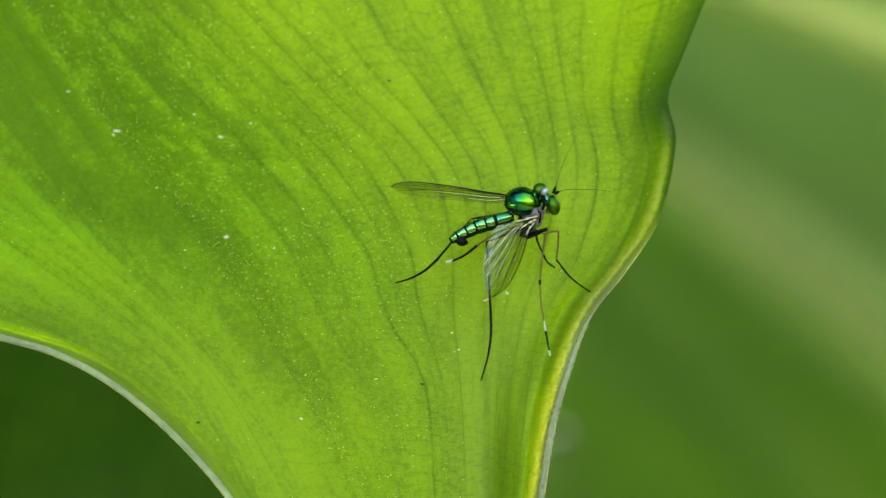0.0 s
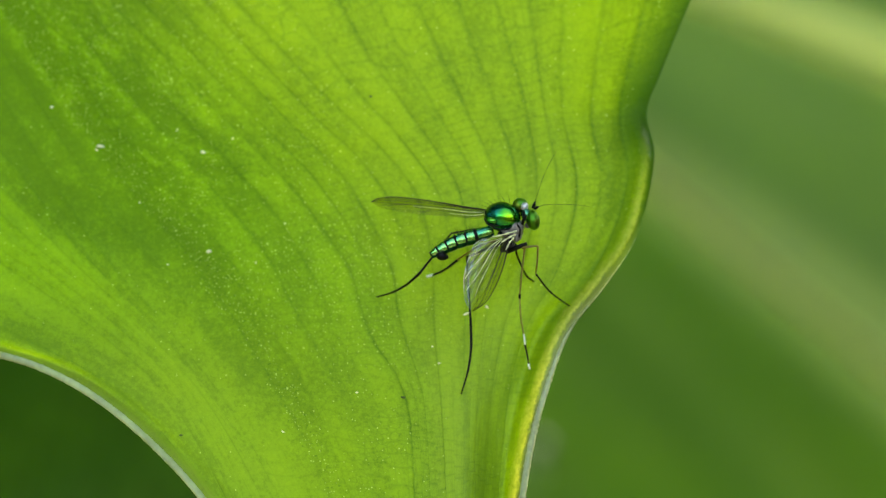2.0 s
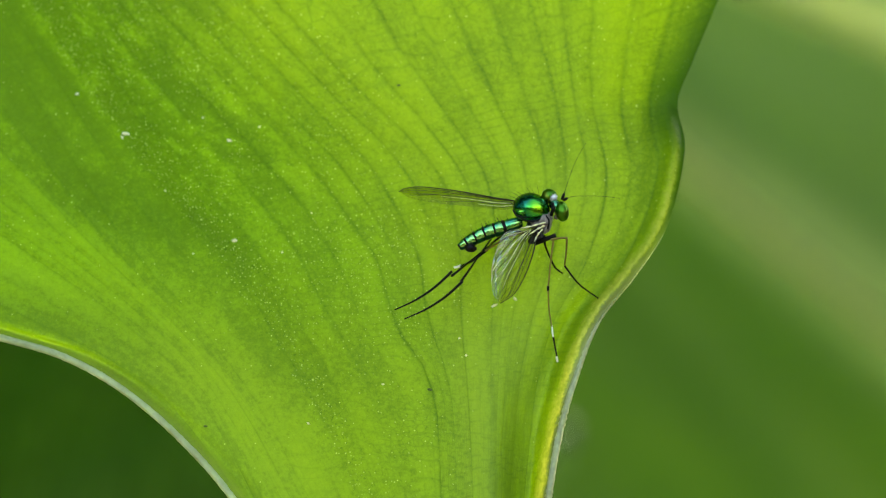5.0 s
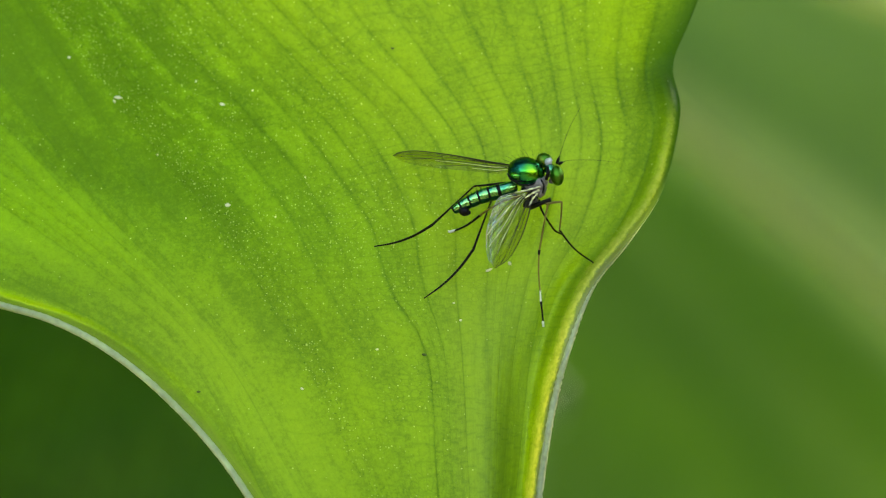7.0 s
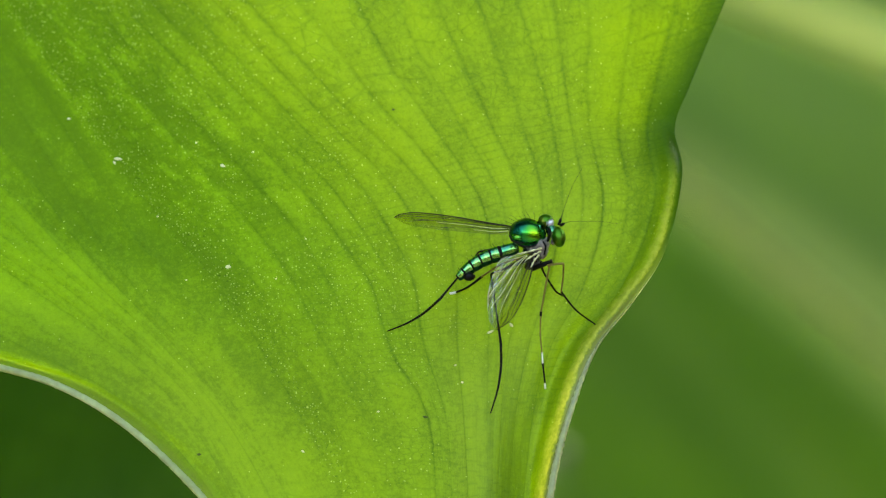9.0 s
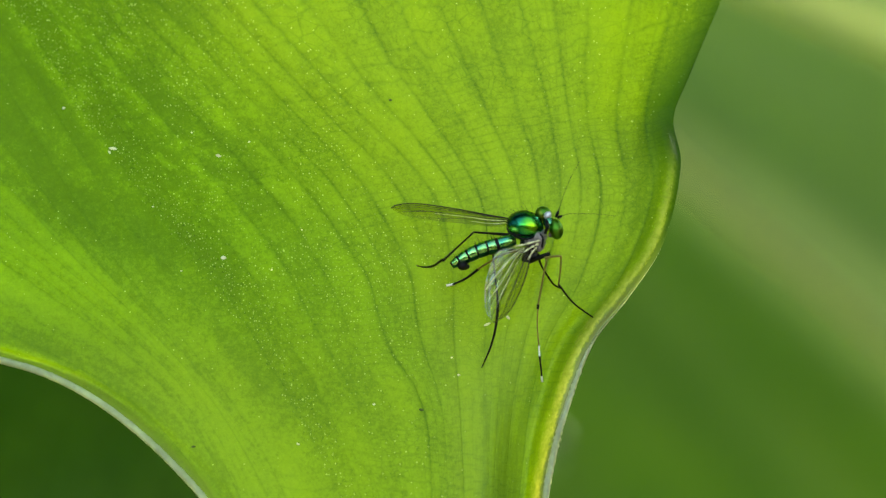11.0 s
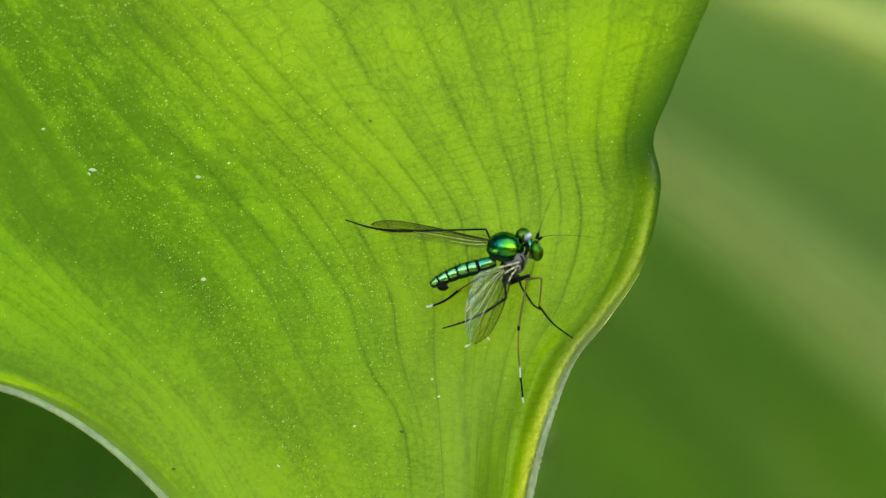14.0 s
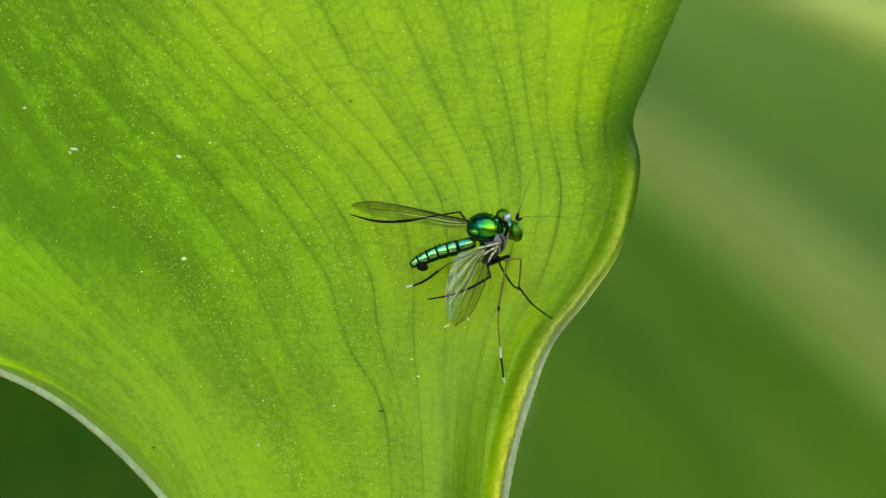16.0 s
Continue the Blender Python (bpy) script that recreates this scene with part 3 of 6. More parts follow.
def membrane(name, clearness, milk, dark, light):
    """Clear wing skin: glassy in front, creased and milky towards its rear edge, with a faint play of colour."""
    s = Shader(name)
    uv = s.tree.nodes.new("ShaderNodeUVMap")
    uv.uv_map = "UVMap"
    sep = s.tree.nodes.new("ShaderNodeSeparateXYZ")
    s.link(uv.outputs[0], sep.inputs[0])
    u, v = sep.outputs[0], sep.outputs[1]
    crease = s.noise(1500.0, 2.0)
    fold = s.math("SINE", s.math("ADD", s.math("MULTIPLY", u, 34.0), s.math("MULTIPLY", crease, 9.0)))
    # pleats that run from the root to the rear edge, highlights and shade painted
    slant = s.math("SUBTRACT", v, s.math("MULTIPLY", u, 0.8))
    pleat = s.math("SINE", s.math("ADD", s.math("MULTIPLY", slant, 34.0), s.math("MULTIPLY", crease, 4.0)))
    strap = s.math("MULTIPLY", s.ramp(s.math("MULTIPLY_ADD", pleat, 0.5, 0.5), [(0.66, 0.0), (0.86, 1.0)]), s.math("MULTIPLY", s.ramp(u, [(0.25, 0.0), (0.45, 1.0)]), s.ramp(v, [(0.05, 0.3), (0.15, 1.0), (0.55, 1.0), (0.72, 0.0)])))
    clear = s.node("ShaderNodeBsdfTransparent")
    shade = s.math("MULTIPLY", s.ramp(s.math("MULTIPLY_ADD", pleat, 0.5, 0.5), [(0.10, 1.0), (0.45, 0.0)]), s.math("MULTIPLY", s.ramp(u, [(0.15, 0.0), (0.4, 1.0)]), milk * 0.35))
    s.link(s.mix(shade, s.ramp(u, [(0.0, tuple(c * k for c, k in zip(clearness, (0.88, 0.88, 0.76)))), (0.45, tuple(c * k for c, k in zip(clearness, (0.94, 0.93, 0.84)))), (0.75, clearness)]), (0.50, 0.48, 0.34)), clear.inputs[0])
    # iridescent sheen in the colour: bluish, yellowish and rosy by turns along the crumpled rear
    sheen_hue = s.ramp(s.noise(1300.0, 1.0), [(0.34, (0.40, 0.72, 0.80)), (0.46, light), (0.56, (0.85, 0.86, 0.40)), (0.68, (0.80, 0.52, 0.46))])
    s.put(Base_Color=s.mix(s.ramp(u, [(0.55, 0.0), (0.85, 0.7 * min(milk, 1.0))]), s.ramp(crease, [(0.35, dark), (0.65, light)]), sheen_hue), Roughness=0.18)
    s.link(s.math("MULTIPLY_ADD", s.noise(2200.0, 2.0), 700.0, 120.0), s.bsdf.inputs["Thin Film Thickness"])
    s.bsdf.inputs["Thin Film IOR"].default_value = 1.8
    s.bsdf.inputs["Specular IOR Level"].default_value = 0.8
    s.bump(s.math("MULTIPLY_ADD", fold, 0.5, crease), 0.00006, 0.8)
    haze = s.math("MULTIPLY", s.ramp(u, [(0.0, 0.02), (0.42, 0.03), (0.58, 0.03 + 0.06 * milk), (0.76, 0.03 + 0.17 * milk), (1.0, 0.03 + 0.40 * milk)]), s.ramp(s.math("MULTIPLY_ADD", fold, 0.5, 0.5), [(0.25, 0.3), (0.9, 1.0)]))
    haze = s.math("MINIMUM", s.math("ADD", haze, s.math("MULTIPLY", s.math("MULTIPLY", strap, s.ramp(s.noise(1100.0, 2.0), [(0.40, 0.15), (0.60, 1.0)])), 0.24 * milk)), 0.9)
    blend = s.node("ShaderNodeMixShader")
    s.link(haze, blend.inputs[0])
    s.link(clear.outputs[0], blend.inputs[1])
    s.link(s.bsdf.outputs[0], blend.inputs[2])
    s.link(blend.outputs[0], s.output.inputs["Surface"])
    return s.mat


LEAF = blade_material("leaf_green", (0.075, 0.203, 0.007), (0.134, 0.316, 0.014), (0.028, 0.110, 0.004), (0.438, 0.655, 0.023))
FAN = leaf_material("fan_leaf_green", (0.091, 0.188, 0.015), (0.132, 0.24, 0.023), (0.084, 0.174, 0.015), (0.19, 0.325, 0.034), veins=40, fine=0.3, gloss=0.5, sheen=((0.0, 0.4), (0.38, 0.4), (0.52, 0.12)),
                    # the broad first stripe is haze put into the colour, the last only lightens
                    stripes=((0.27, 0.12, 0.10), (0.277, 0.018, 0.8), (0.440, 0.028, 0.40), (0.534, 0.012, 0.07), (0.60, 0.02, 0.04), (0.76, 0.16, 0.03)), stripe=(0.35, 0.41, 0.19))
# deep shade put into the colours of the lower-left leaf
SHADE = leaf_material("shaded_leaf_green", (0.050, 0.140, 0.015), (0.080, 0.194, 0.023), (0.030, 0.08, 0.008), (0.055, 0.14, 0.014), veins=30, fine=0.3)
RIM = plain("pale_leaf_margin", (0.55, 0.64, 0.32), 0.6, vary=0.45, scale=1500.0, through=0.3)
EDGE = plain("greyish_leaf_edge", (0.58, 0.64, 0.36), 0.7, vary=0.5, scale=3200.0, through=0.5, spec=0.2)
RIB = plain("pale_leaf_rib", (0.55, 0.56, 0.20), 0.6, vary=0.15, scale=400.0, through=0.55)
STALK = plain("leaf_stalk", (0.14, 0.26, 0.04), 0.4, scale=500.0)
THICKET = plain("thicket_leaves", (0.05, 0.10, 0.02), 0.5, vary=0.5, scale=8.0)
SOIL = plain("dark_soil", (0.05, 0.04, 0.025), 0.9, vary=0.5, scale=60.0)
BUD = plain("pale_bud", (0.045, 0.085, 0.02), 0.8, scale=500.0)
WHITE = plain("white_speck", (0.95, 0.90, 0.50), 0.7, vary=0.15, spec=0.15)
DARK_SPOT = plain("brown_spot", (0.07, 0.11, 0.015), 0.7)
SCUTELLUM = shell("scutellum_metal", (0.03, 0.40, 0.10), (0.45, 0.80, 0.04), 0.2, 1500.0)
ABDOMEN = shell("abdomen_metal", (0.01, 0.34, 0.30), (0.45, 0.90, 0.22), 0.24, 1300.0)
BELLY = shell("belly_metal", (0.002, 0.03, 0.03), (0.01, 0.08, 0.05), 0.3, 1500.0)
HEAD = shell("head_metal", (0.01, 0.16, 0.08), (0.30, 0.60, 0.30), 0.18)
EYE = shell("eye_red_green", (0.07, 0.26, 0.02), (0.22, 0.30, 0.03), 0.34, 1500.0, 300.0)
BLACK = plain("black_cuticle", (0.0025, 0.0025, 0.002), 0.45, vary=0.4, spec=0.2)
AMBER = plain("amber_cuticle", (0.27, 0.22, 0.06), 0.4, vary=0.3, through=0.35)
SOOT = plain("sooty_cuticle", (0.03, 0.026, 0.018), 0.4, vary=0.9, scale=5000.0)
GREY = plain("grey_dusted_cuticle", (0.14, 0.125, 0.10), 0.35, vary=1.0, scale=4500.0)
DUST = plain("silver_dusted_cuticle", (0.20, 0.175, 0.14), 0.3, vary=1.3, scale=3800.0)
PALE = plain("white_tarsus", (0.92, 0.92, 0.78), 0.45, vary=0.1)
SILVER = plain("silvery_face", (0.80, 0.84, 0.70), 0.3, metal=0.3, vary=0.5, scale=4000.0)
WING = membrane("wing_membrane", (0.98, 0.97, 0.80), 1.0, (0.52, 0.60, 0.40), (0.90, 0.95, 0.80))
SMOKY = membrane("smoky_wing_membrane", (0.90, 0.885, 0.78), 0.12, (0.20, 0.19, 0.12), (0.45, 0.44, 0.32))
PALE_VEIN_OR_FOLD = plain("pale_wing_vein_or_fold", (0.70, 0.70, 0.27), 0.3, vary=0.9, scale=1500.0)
WING_VEIN_OR_CREASE = plain("wing_vein_or_fold", (0.022, 0.019, 0.010), 0.45, spec=0.25)


# ---------------------------------------------------------------- mesh helpers
def at(p, y):
    """A place from its spot on the plane through the origin, in mm, carried y mm deeper along the line of sight."""
    k = 1 + y / REACH
    return Vector((p[0] * k, y, p[1] * k)) * MM


def spline(points, n):
    """n places along a smooth curve through the points (tuples of any length)."""
    pts = [np.array(p, float) for p in points]
    pts = [2 * pts[0] - pts[1]] + pts + [2 * pts[-1] - pts[-2]]
    out = []
    for i in range(n):
        s = i / (n - 1) * (len(pts) - 3)
        k = min(int(s), len(pts) - 4)
        f = s - k
        a, b, c, d = pts[k:k + 4]
        out.append(0.5 * (2 * b + (c - a) * f + (2 * a - 5 * b + 4 * c - d) * f * f + (3 * b - a - 3 * c + d) * f ** 3))
    return out


def sweep(bm, points, radii, n=8, flat=1.0):
    """A tube along the points with a radius at each, closed at both ends."""
    points = [Vector(p) for p in points]
    side = None
    rings = []
    for i, p in enumerate(points):
        way = (points[min(i + 1, len(points) - 1)] - points[max(i - 1, 0)]).normalized()
        if side is None:
            side = way.orthogonal().normalized()
        side = (side - way * side.dot(way)).normalized()
        up = way.cross(side)
        rings.append([bm.verts.new(p + (side * math.cos(a) + up * math.sin(a) * flat) * radii[i])
                      for a in (2 * math.pi * j / n for j in range(n))])
    for a, b in zip(rings, rings[1:]):
        for j in range(n):
            bm.faces.new((a[j], a[(j + 1) % n], b[(j + 1) % n], b[j]))
    bm.faces.new(rings[0][::-1])
    bm.faces.new(rings[-1])
    return bm


def ball(bm, centre, radii, turn=(0, 0, 0), seg=20, bumps=0.0):
    """An ellipsoid with the given half axes, turned in degrees."""
    m = pose(*centre, *turn) @ Matrix.Diagonal((*radii, 1))
    made = bmesh.ops.create_uvsphere(bm, u_segments=seg, v_segments=seg * 2 // 3, radius=1.0)["verts"]
    for v in made:
        k = 1 + bumps * noise.noise(v.co * 2.3)
        v.co = m @ (v.co * k)
    return bm


def part(name, bm, material, parent=None, label="", smooth=True):
    mesh = bpy.data.meshes.new(name)
    bmesh.ops.recalc_face_normals(bm, faces=bm.faces[:])
    bm.to_mesh(mesh)
    bm.free()
    mesh.materials.append(material)
    for f in mesh.polygons:
        f.use_smooth = smooth
    ob = new(name, mesh)
    ob.parent = parent
    if label:
        tagged(ob, label)
    return ob


def sheet(name, place, nu, nv, thick, material, parent=None, label="", grow=lambda u, v: (u, v), rim=None):
    """A leaf blade: place(u, v) for u, v in 0..1, with thickness and closed edges."""
    front = [[Vector(place(i / nu, j / nv)) for i in range(nu + 1)] for j in range(nv + 1)]
    verts, faces, uvs = [], [], []
    for layer in (0, 1):
        for j in range(nv + 1):
            for i in range(nu + 1):
                p = front[j][i]
                if layer:
                    a = front[j][min(i + 1, nu)] - front[j][max(i - 1, 0)]
                    b = front[min(j + 1, nv)][i] - front[max(j - 1, 0)][i]
                    nrm = a.cross(b)
                    nrm = nrm.normalized() if nrm.length > 1e-15 else Vector((0, -1, 0))
                    if nrm.y > 0:
                        nrm = -nrm
                    edge = min(i, nu - i) / nu
                    p = p - nrm * thick * (0.55 + 0.45 * min(1, edge * 12))
                verts.append(p)
                uvs.append(grow(i / nu, j / nv))
    w, size = nu + 1, (nu + 1) * (nv + 1)
    for j in range(nv):
        for i in range(nu):
            a, b, c, d = j * w + i, j * w + i + 1, (j + 1) * w + i + 1, (j + 1) * w + i
            faces.append((a, b, c, d))
            faces.append((size + d, size + c, size + b, size + a))
    ring = [i for i in range(w)] + [j * w + nu for j in range(1, nv + 1)]
    ring += [nv * w + i for i in range(nu - 1, -1, -1)] + [j * w for j in range(nv - 1, 0, -1)]
    for a, b in zip(ring, ring[1:] + ring[:1]):
        faces.append((b, a, size + a, size + b))
    mesh = bpy.data.meshes.new(name)
    mesh.from_pydata(verts, [], faces)
    layer = mesh.uv_layers.new(name="UVMap")
    margin = mesh.uv_layers.new(name="Rim") if rim is not None else None
    for loop in mesh.loops:
        layer.data[loop.index].uv = uvs[loop.vertex_index]
        if margin:
            margin.data[loop.index].uv = rim[loop.vertex_index % size]
    mesh.materials.append(material)
    for f in mesh.polygons:
        f.use_smooth = True
    mesh.update()
    ob = new(name, mesh)
    ob.parent = parent
    if label:
        tagged(ob, label)
    return ob


def empty(name, where):
    ob = new(name)
    ob.empty_display_size = 0.002
    ob.location = where
    return ob


def soft(a, b, x):
    t = min(1.0, max(0.0, (x - a) / (b - a)))
    return t * t * (3 - 2 * t)


# ---------------------------------------------------------------- ground
bm = bmesh.new()
n = 60
grid = [[bm.verts.new(((i / n - 0.5) * 60, (j / n - 0.5) * 60, -0.42 + 0.03 * noise.noise((i * 0.7, j * 0.7, 0)))) for i in range(n + 1)] for j in range(n + 1)]
for j in range(n):
    for i in range(n):
        bm.faces.new((grid[j][i], grid[j][i + 1], grid[j + 1][i + 1], grid[j + 1][i]))
tagged(part("ground", bm, SOIL), "dark bare soil under the plants", "ground", kind="structure")

# ---------------------------------------------------------------- the leaf under the fly
# pairs of places on the two margins, from the stalk upwards
MARGINS = spline([
    (*(-1.47, -31.2), *(1.53, -31.2)), (*(-4.02, -24.9), *(3.33, -24.9)), (*(-7.92, -18.6), *(4.53, -18.6)), (*(-11.4, -13.2), *(5.22, -13.2)), (*(-14.5, -9.72), *(5.82, -9.57)),
    (*(-17.6, -7.17), *(6.66, -6.57)), (*(-20.6, -5.55), *(7.86, -3.57)), (*(-23.6, -4.65), *(9.74, -1.17)), (*(-27.1, -3.69), *(11.56, 1.68)),
    (*(-31.3, -2.82), *(12.4, 5.58)), (*(-36.1, -2.07), *(12, 8.04)), (*(-41.5, -1.47), *(12.8, 10.3)), (*(-47.5, -0.87), *(14.5, 14.4)),
    (*(-55, -0.27), *(17.9, 22.2)), (*(-62.5, 0.33), *(20.9, 28.8)), (*(-71.5, 0.93), *(24.5, 37.2)),
    (*(-74.5, 8.73), *(18.5, 52.2)), (*(-70, 23.7), *(-2.52, 65.7)), (*(-61, 43.2), *(-29.5, 68.7)), (*(-50.5, 60), *(-47.5, 62.4))], 400)


def leaf_spot(u, v):
    """The blade at u across (0 to 1, along the veins) and v upwards, in mm: its spot and depth."""
    s = v * 399
    k = min(int(s), 398)
    a = MARGINS[k] * (1 - s + k) + MARGINS[k + 1] * (s - k)
    rise = v * 19
    w = u ** (1 + 0.3 * soft(3, 8, rise))
    x, z = a[0] * (1 - w) + a[2] * w, a[1] * (1 - w) + a[3] * w
    y = 1.5 + 0.3 * z - 0.0085 * max(0, z) ** 2 * soft(-16, -4, x) * (1 - soft(14, 22, z))
    low = 1 - 0.88 * soft(3.5, 7.5, rise)
    y += low * (1.35 * soft(0.815, 0.95, w) - 1.7 * max(0, (w - 0.937) / 0.063) ** 1.2)
    y -= 0.15 * (1 - soft(0, 0.045, w))
    fade = soft(8, 13, rise)
    y += fade * 0.30 * math.exp(-((w - 0.43) / 0.08) ** 2)
    y += 0.10 * math.sin(w * 23 + rise * 0.35) * soft(4, 9, rise) * (1 - w) + 0.20 * noise.noise((x * 0.12, z * 0.12, 3))
    y += 0.6 * soft(9, 10.5, rise) * soft(0.88, 1.0, w) + 0.3 * math.exp(-((rise - 10.0) / 0.6) ** 2) * soft(0.92, 1, w)
    y += 14 * soft(14, 19, rise) ** 2
    # grooves inside the margins, the ridge and the turned edge
    span = math.hypot(a[2] - a[0], a[3] - a[1]) * 0.8
    right, left = (1 - w) * span, w * span
    y += soft(4, 6, rise) * (1 - soft(9.3, 10.4, rise)) * (0.22 * math.exp(-((right - 1.2) / 0.45) ** 2) - 0.14 * math.exp(-((right - 0.5) / 0.22) ** 2) + 0.30 * (1 - soft(0, 0.35, right)))
    y += 0.12 * math.exp(-((left - 0.95) / 0.35) ** 2)
    return (x, z), y


def leaf_place(u, v):
    p, y = leaf_spot(u, v)
    return at(p, y)


# where the run of the veins crosses eight heights of the blade, in mm
VEIN_SHARE = tuple(q / 32 for q in (0.5, 4.5, 10.5, 12.5, 16.5, 20.5, 22.5, 26.5, 28.5, 31.5))
VEIN_RUN = spline([
    (-13.23, -11.52, -10.32, -7.32, -4.56, -0.42, 1.26, 2.16, 3.18, 3.93, 5.22),
    (-7.47, -17.52, -13.47, -10.62, -7.53, -0.87, 0.93, 2.16, 3.63, 4.53, 6.39),
    (-3.57, -26.82, -17.52, -13.62, -9.78, -2.76, 0.63, 2.22, 4.32, 5.52, 7.74),
    (0.03, -37.02, -22.62, -16.77, -12.33, -4.08, 0.42, 2.34, 5.43, 7.38, 10.38),
    (4.23, -44.52, -29.22, -19.77, -15.78, -7.17, -0.66, 1.83, 6.12, 8.28, 12.18),
    (8.73, -50.52, -36.12, -22.56, -19.32, -11.67, -4.86, -1.17, 5.49, 7.38, 12.18),
    (13.23, -56.52, -41.52, -25.32, -22.32, -16.02, -9.42, -4.17, 4.08, 7.38, 13.98),
    (17.73, -61.02, -46.32, -28.02, -25.17, -20.22, -13.98, -7.17, 2.58, 7.38, 16.38),
], 90)


def vein_count(p):
    """Which vein runs through a spot of the blade: 0 on one side, 1 on the other."""
    x, z = p
    z = min(max(z, VEIN_RUN[0][0] - 30), VEIN_RUN[-1][0] + 60)
    k = 0
    while k < len(VEIN_RUN) - 2 and z > VEIN_RUN[k + 1][0]:
        k += 1
    (za, *a), (zb, *b) = VEIN_RUN[k], VEIN_RUN[k + 1]
    m = (z - za) / (zb - za)
    run = [i * (1 - m) + j * m for i, j in zip(a, b)]
    i = 0
    while i < len(run) - 2 and x > run[i + 1]:
        i += 1
    return VEIN_SHARE[i] + (x - run[i]) / (run[i + 1] - run[i]) * (VEIN_SHARE[i + 1] - VEIN_SHARE[i])


leaf = tagged(empty("broad_leaf", leaf_place(0.5, 0.0)), "bright yellow-green broad leaf with parallel veins and pale margins", "leaf")
base = leaf.location.copy()
NU, NV = 190, 330


def finer(u):
    """Steps across the blade, closer together towards both margins."""
    return u - 0.8 / (2 * math.pi) * math.sin(2 * math.pi * u)


def rim_distances():
    """How far each place of the blade lies from the two margins, in mm."""
    out = []
    for j in range(NV + 1):
        p = np.array([leaf_spot(finer(i / NU), j / NV)[0] for i in range(NU + 1)])
        k = round(j / NV * 399)
        near = MARGINS[max(0, k - 40):k + 41]
        both = []
        for edge in (0, 2):
            line = np.array([m[edge:edge + 2] for m in near])
            a, d = line[:-1], np.diff(line, axis=0)
            w = p[:, None] - a
            s = np.clip((w * d).sum(2) / ((d * d).sum(1) + 1e-9), 0, 1)
            both.append(np.sqrt(((w - s[..., None] * d) ** 2).sum(2)).min(1))
        out.extend(zip(*both))
    return out


sheet("blade", lambda u, v: leaf_place(finer(u), v) - base, NU, NV, 0.00030, LEAF, leaf, "translucent green blade",
      lambda u, v: (vein_count(leaf_spot(finer(u), v)[0]), v), rim_distances())
for side in (0.0, 1.0):
    bm = bmesh.new()
    vs = [0.02 + (0.53 - 0.13 * side) * i / 220 for i in range(221)]
    pts = [leaf_place(side, v) - base + Vector((0, 0.00012, 0)) for v in vs]
    rad = [(0.00020 - 0.00002 * side - 0.00012 * side * soft(0.20, 0.40, v)) * (1 + (0.18 + 0.22 * side) * noise.noise((v * 330, side * 9, 2))) * min(1, 25 * (vs[-1] - v) + 0.02) for v in vs]
    sweep(bm, pts, rad, 8)
    part("margin", bm, EDGE if side else RIM, leaf, "uneven greyish leaf edge" if side else "thickened whitish leaf margin")
bm = bmesh.new()
foot = leaf_place(0.5, 0.0) - base
sweep(bm, [Vector(p) for p in spline([tuple(foot + Vector((0, 0, 0.004))), tuple(foot + Vector((0.001, 0.002, -0.03))), (0.012, 0.03, -0.16), (0.02, 0.05, -0.42 - base.z)], 30)],
      [0.0016 + 0.0022 * i / 29 for i in range(30)], 12)
part("stalk", bm, STALK, leaf, "smooth green leaf stalk")


SAMPLES = np.array([(*leaf_spot(i / 120, j / 260)[0], leaf_spot(i / 120, j / 260)[1]) for j in range(30, 190) for i in range(121)])


def leaf_depth(p):
    """How deep the blade lies behind a spot, in mm."""
    d = (SAMPLES[:, 0] - p[0]) ** 2 + (SAMPLES[:, 1] - p[1]) ** 2
    near = np.argsort(d)[:4]
    return float(np.average(SAMPLES[near, 2], weights=1 / (d[near] + 1e-4)))


# white grains and brown spots on the blade
def grain(p, rx, rz, turn, material, label, category):
    bm = bmesh.new()
    ball(bm, (0, 0, 0), (rx * MM, 0.05 * MM, rz * MM), (17, turn, 0), 8, 0.5)
    ob = part(category.split()[-1], bm, material)
    ob.location = at(p, leaf_depth(p) - 0.01)
    return tagged(ob, label, category, group="specks on the leaf")


# ---------------------------------------------------------------- the fly
FLY = at((3.48, 0.63), leaf_depth((3.48, 0.63)))
fly = tagged(empty("long_legged_fly", FLY), "metallic green long-legged fly standing on a leaf", "fly")


def f(p, y):
    return at(p, y) - FLY


def bristles(parent, spots, length, lean):
    """Fine black hairs that stand on a body part, as one piece of stuff."""
    bm = bmesh.new()
    for p, way in spots:
        way = (Vector(way).normalized() + Vector(lean) * random.uniform(0.5, 1.2)).normalized()
        l = length * random.uniform(0.7, 1.2) * MM
        sweep(bm, [p, p + way * l * 0.5, p + way * l + Vector(lean) * l * 0.25], [0.016 * MM, 0.012 * MM, 0.005 * MM], 4)
    tagged(part("bristles", bm, BLACK, parent), kind="stuff")


# thorax with shoulder, scutellum and grey flank
bm = bmesh.new()
ball(bm, f((4.26, 2.47), -0.95), (0.98 * MM, 0.86 * MM, 0.80 * MM), (0, 12, 0), 36, 0.05)
# lime highlight fading to dark teal is put into the thorax colour
THORAX = zoned_shell("thorax_metal", f((4.62, 2.45), -1.76), [(0.05, (0.40, 0.80, 0.02)), (0.30, (0.06, 0.52, 0.05)), (0.55, (0.004, 0.25, 0.12)), (0.85, (0.0, 0.10, 0.075))], 1.25 * MM)
thorax = part("thorax", bm, THORAX, fly, "shining green-gold thorax")
bm = bmesh.new()
ball(bm, f((3.72, 2.27), -1.50), (0.32 * MM, 0.36 * MM, 0.22 * MM), (0, 14, 0), 20)
part("scutellum", bm, SCUTELLUM, fly, "small bright rounded scutellum")
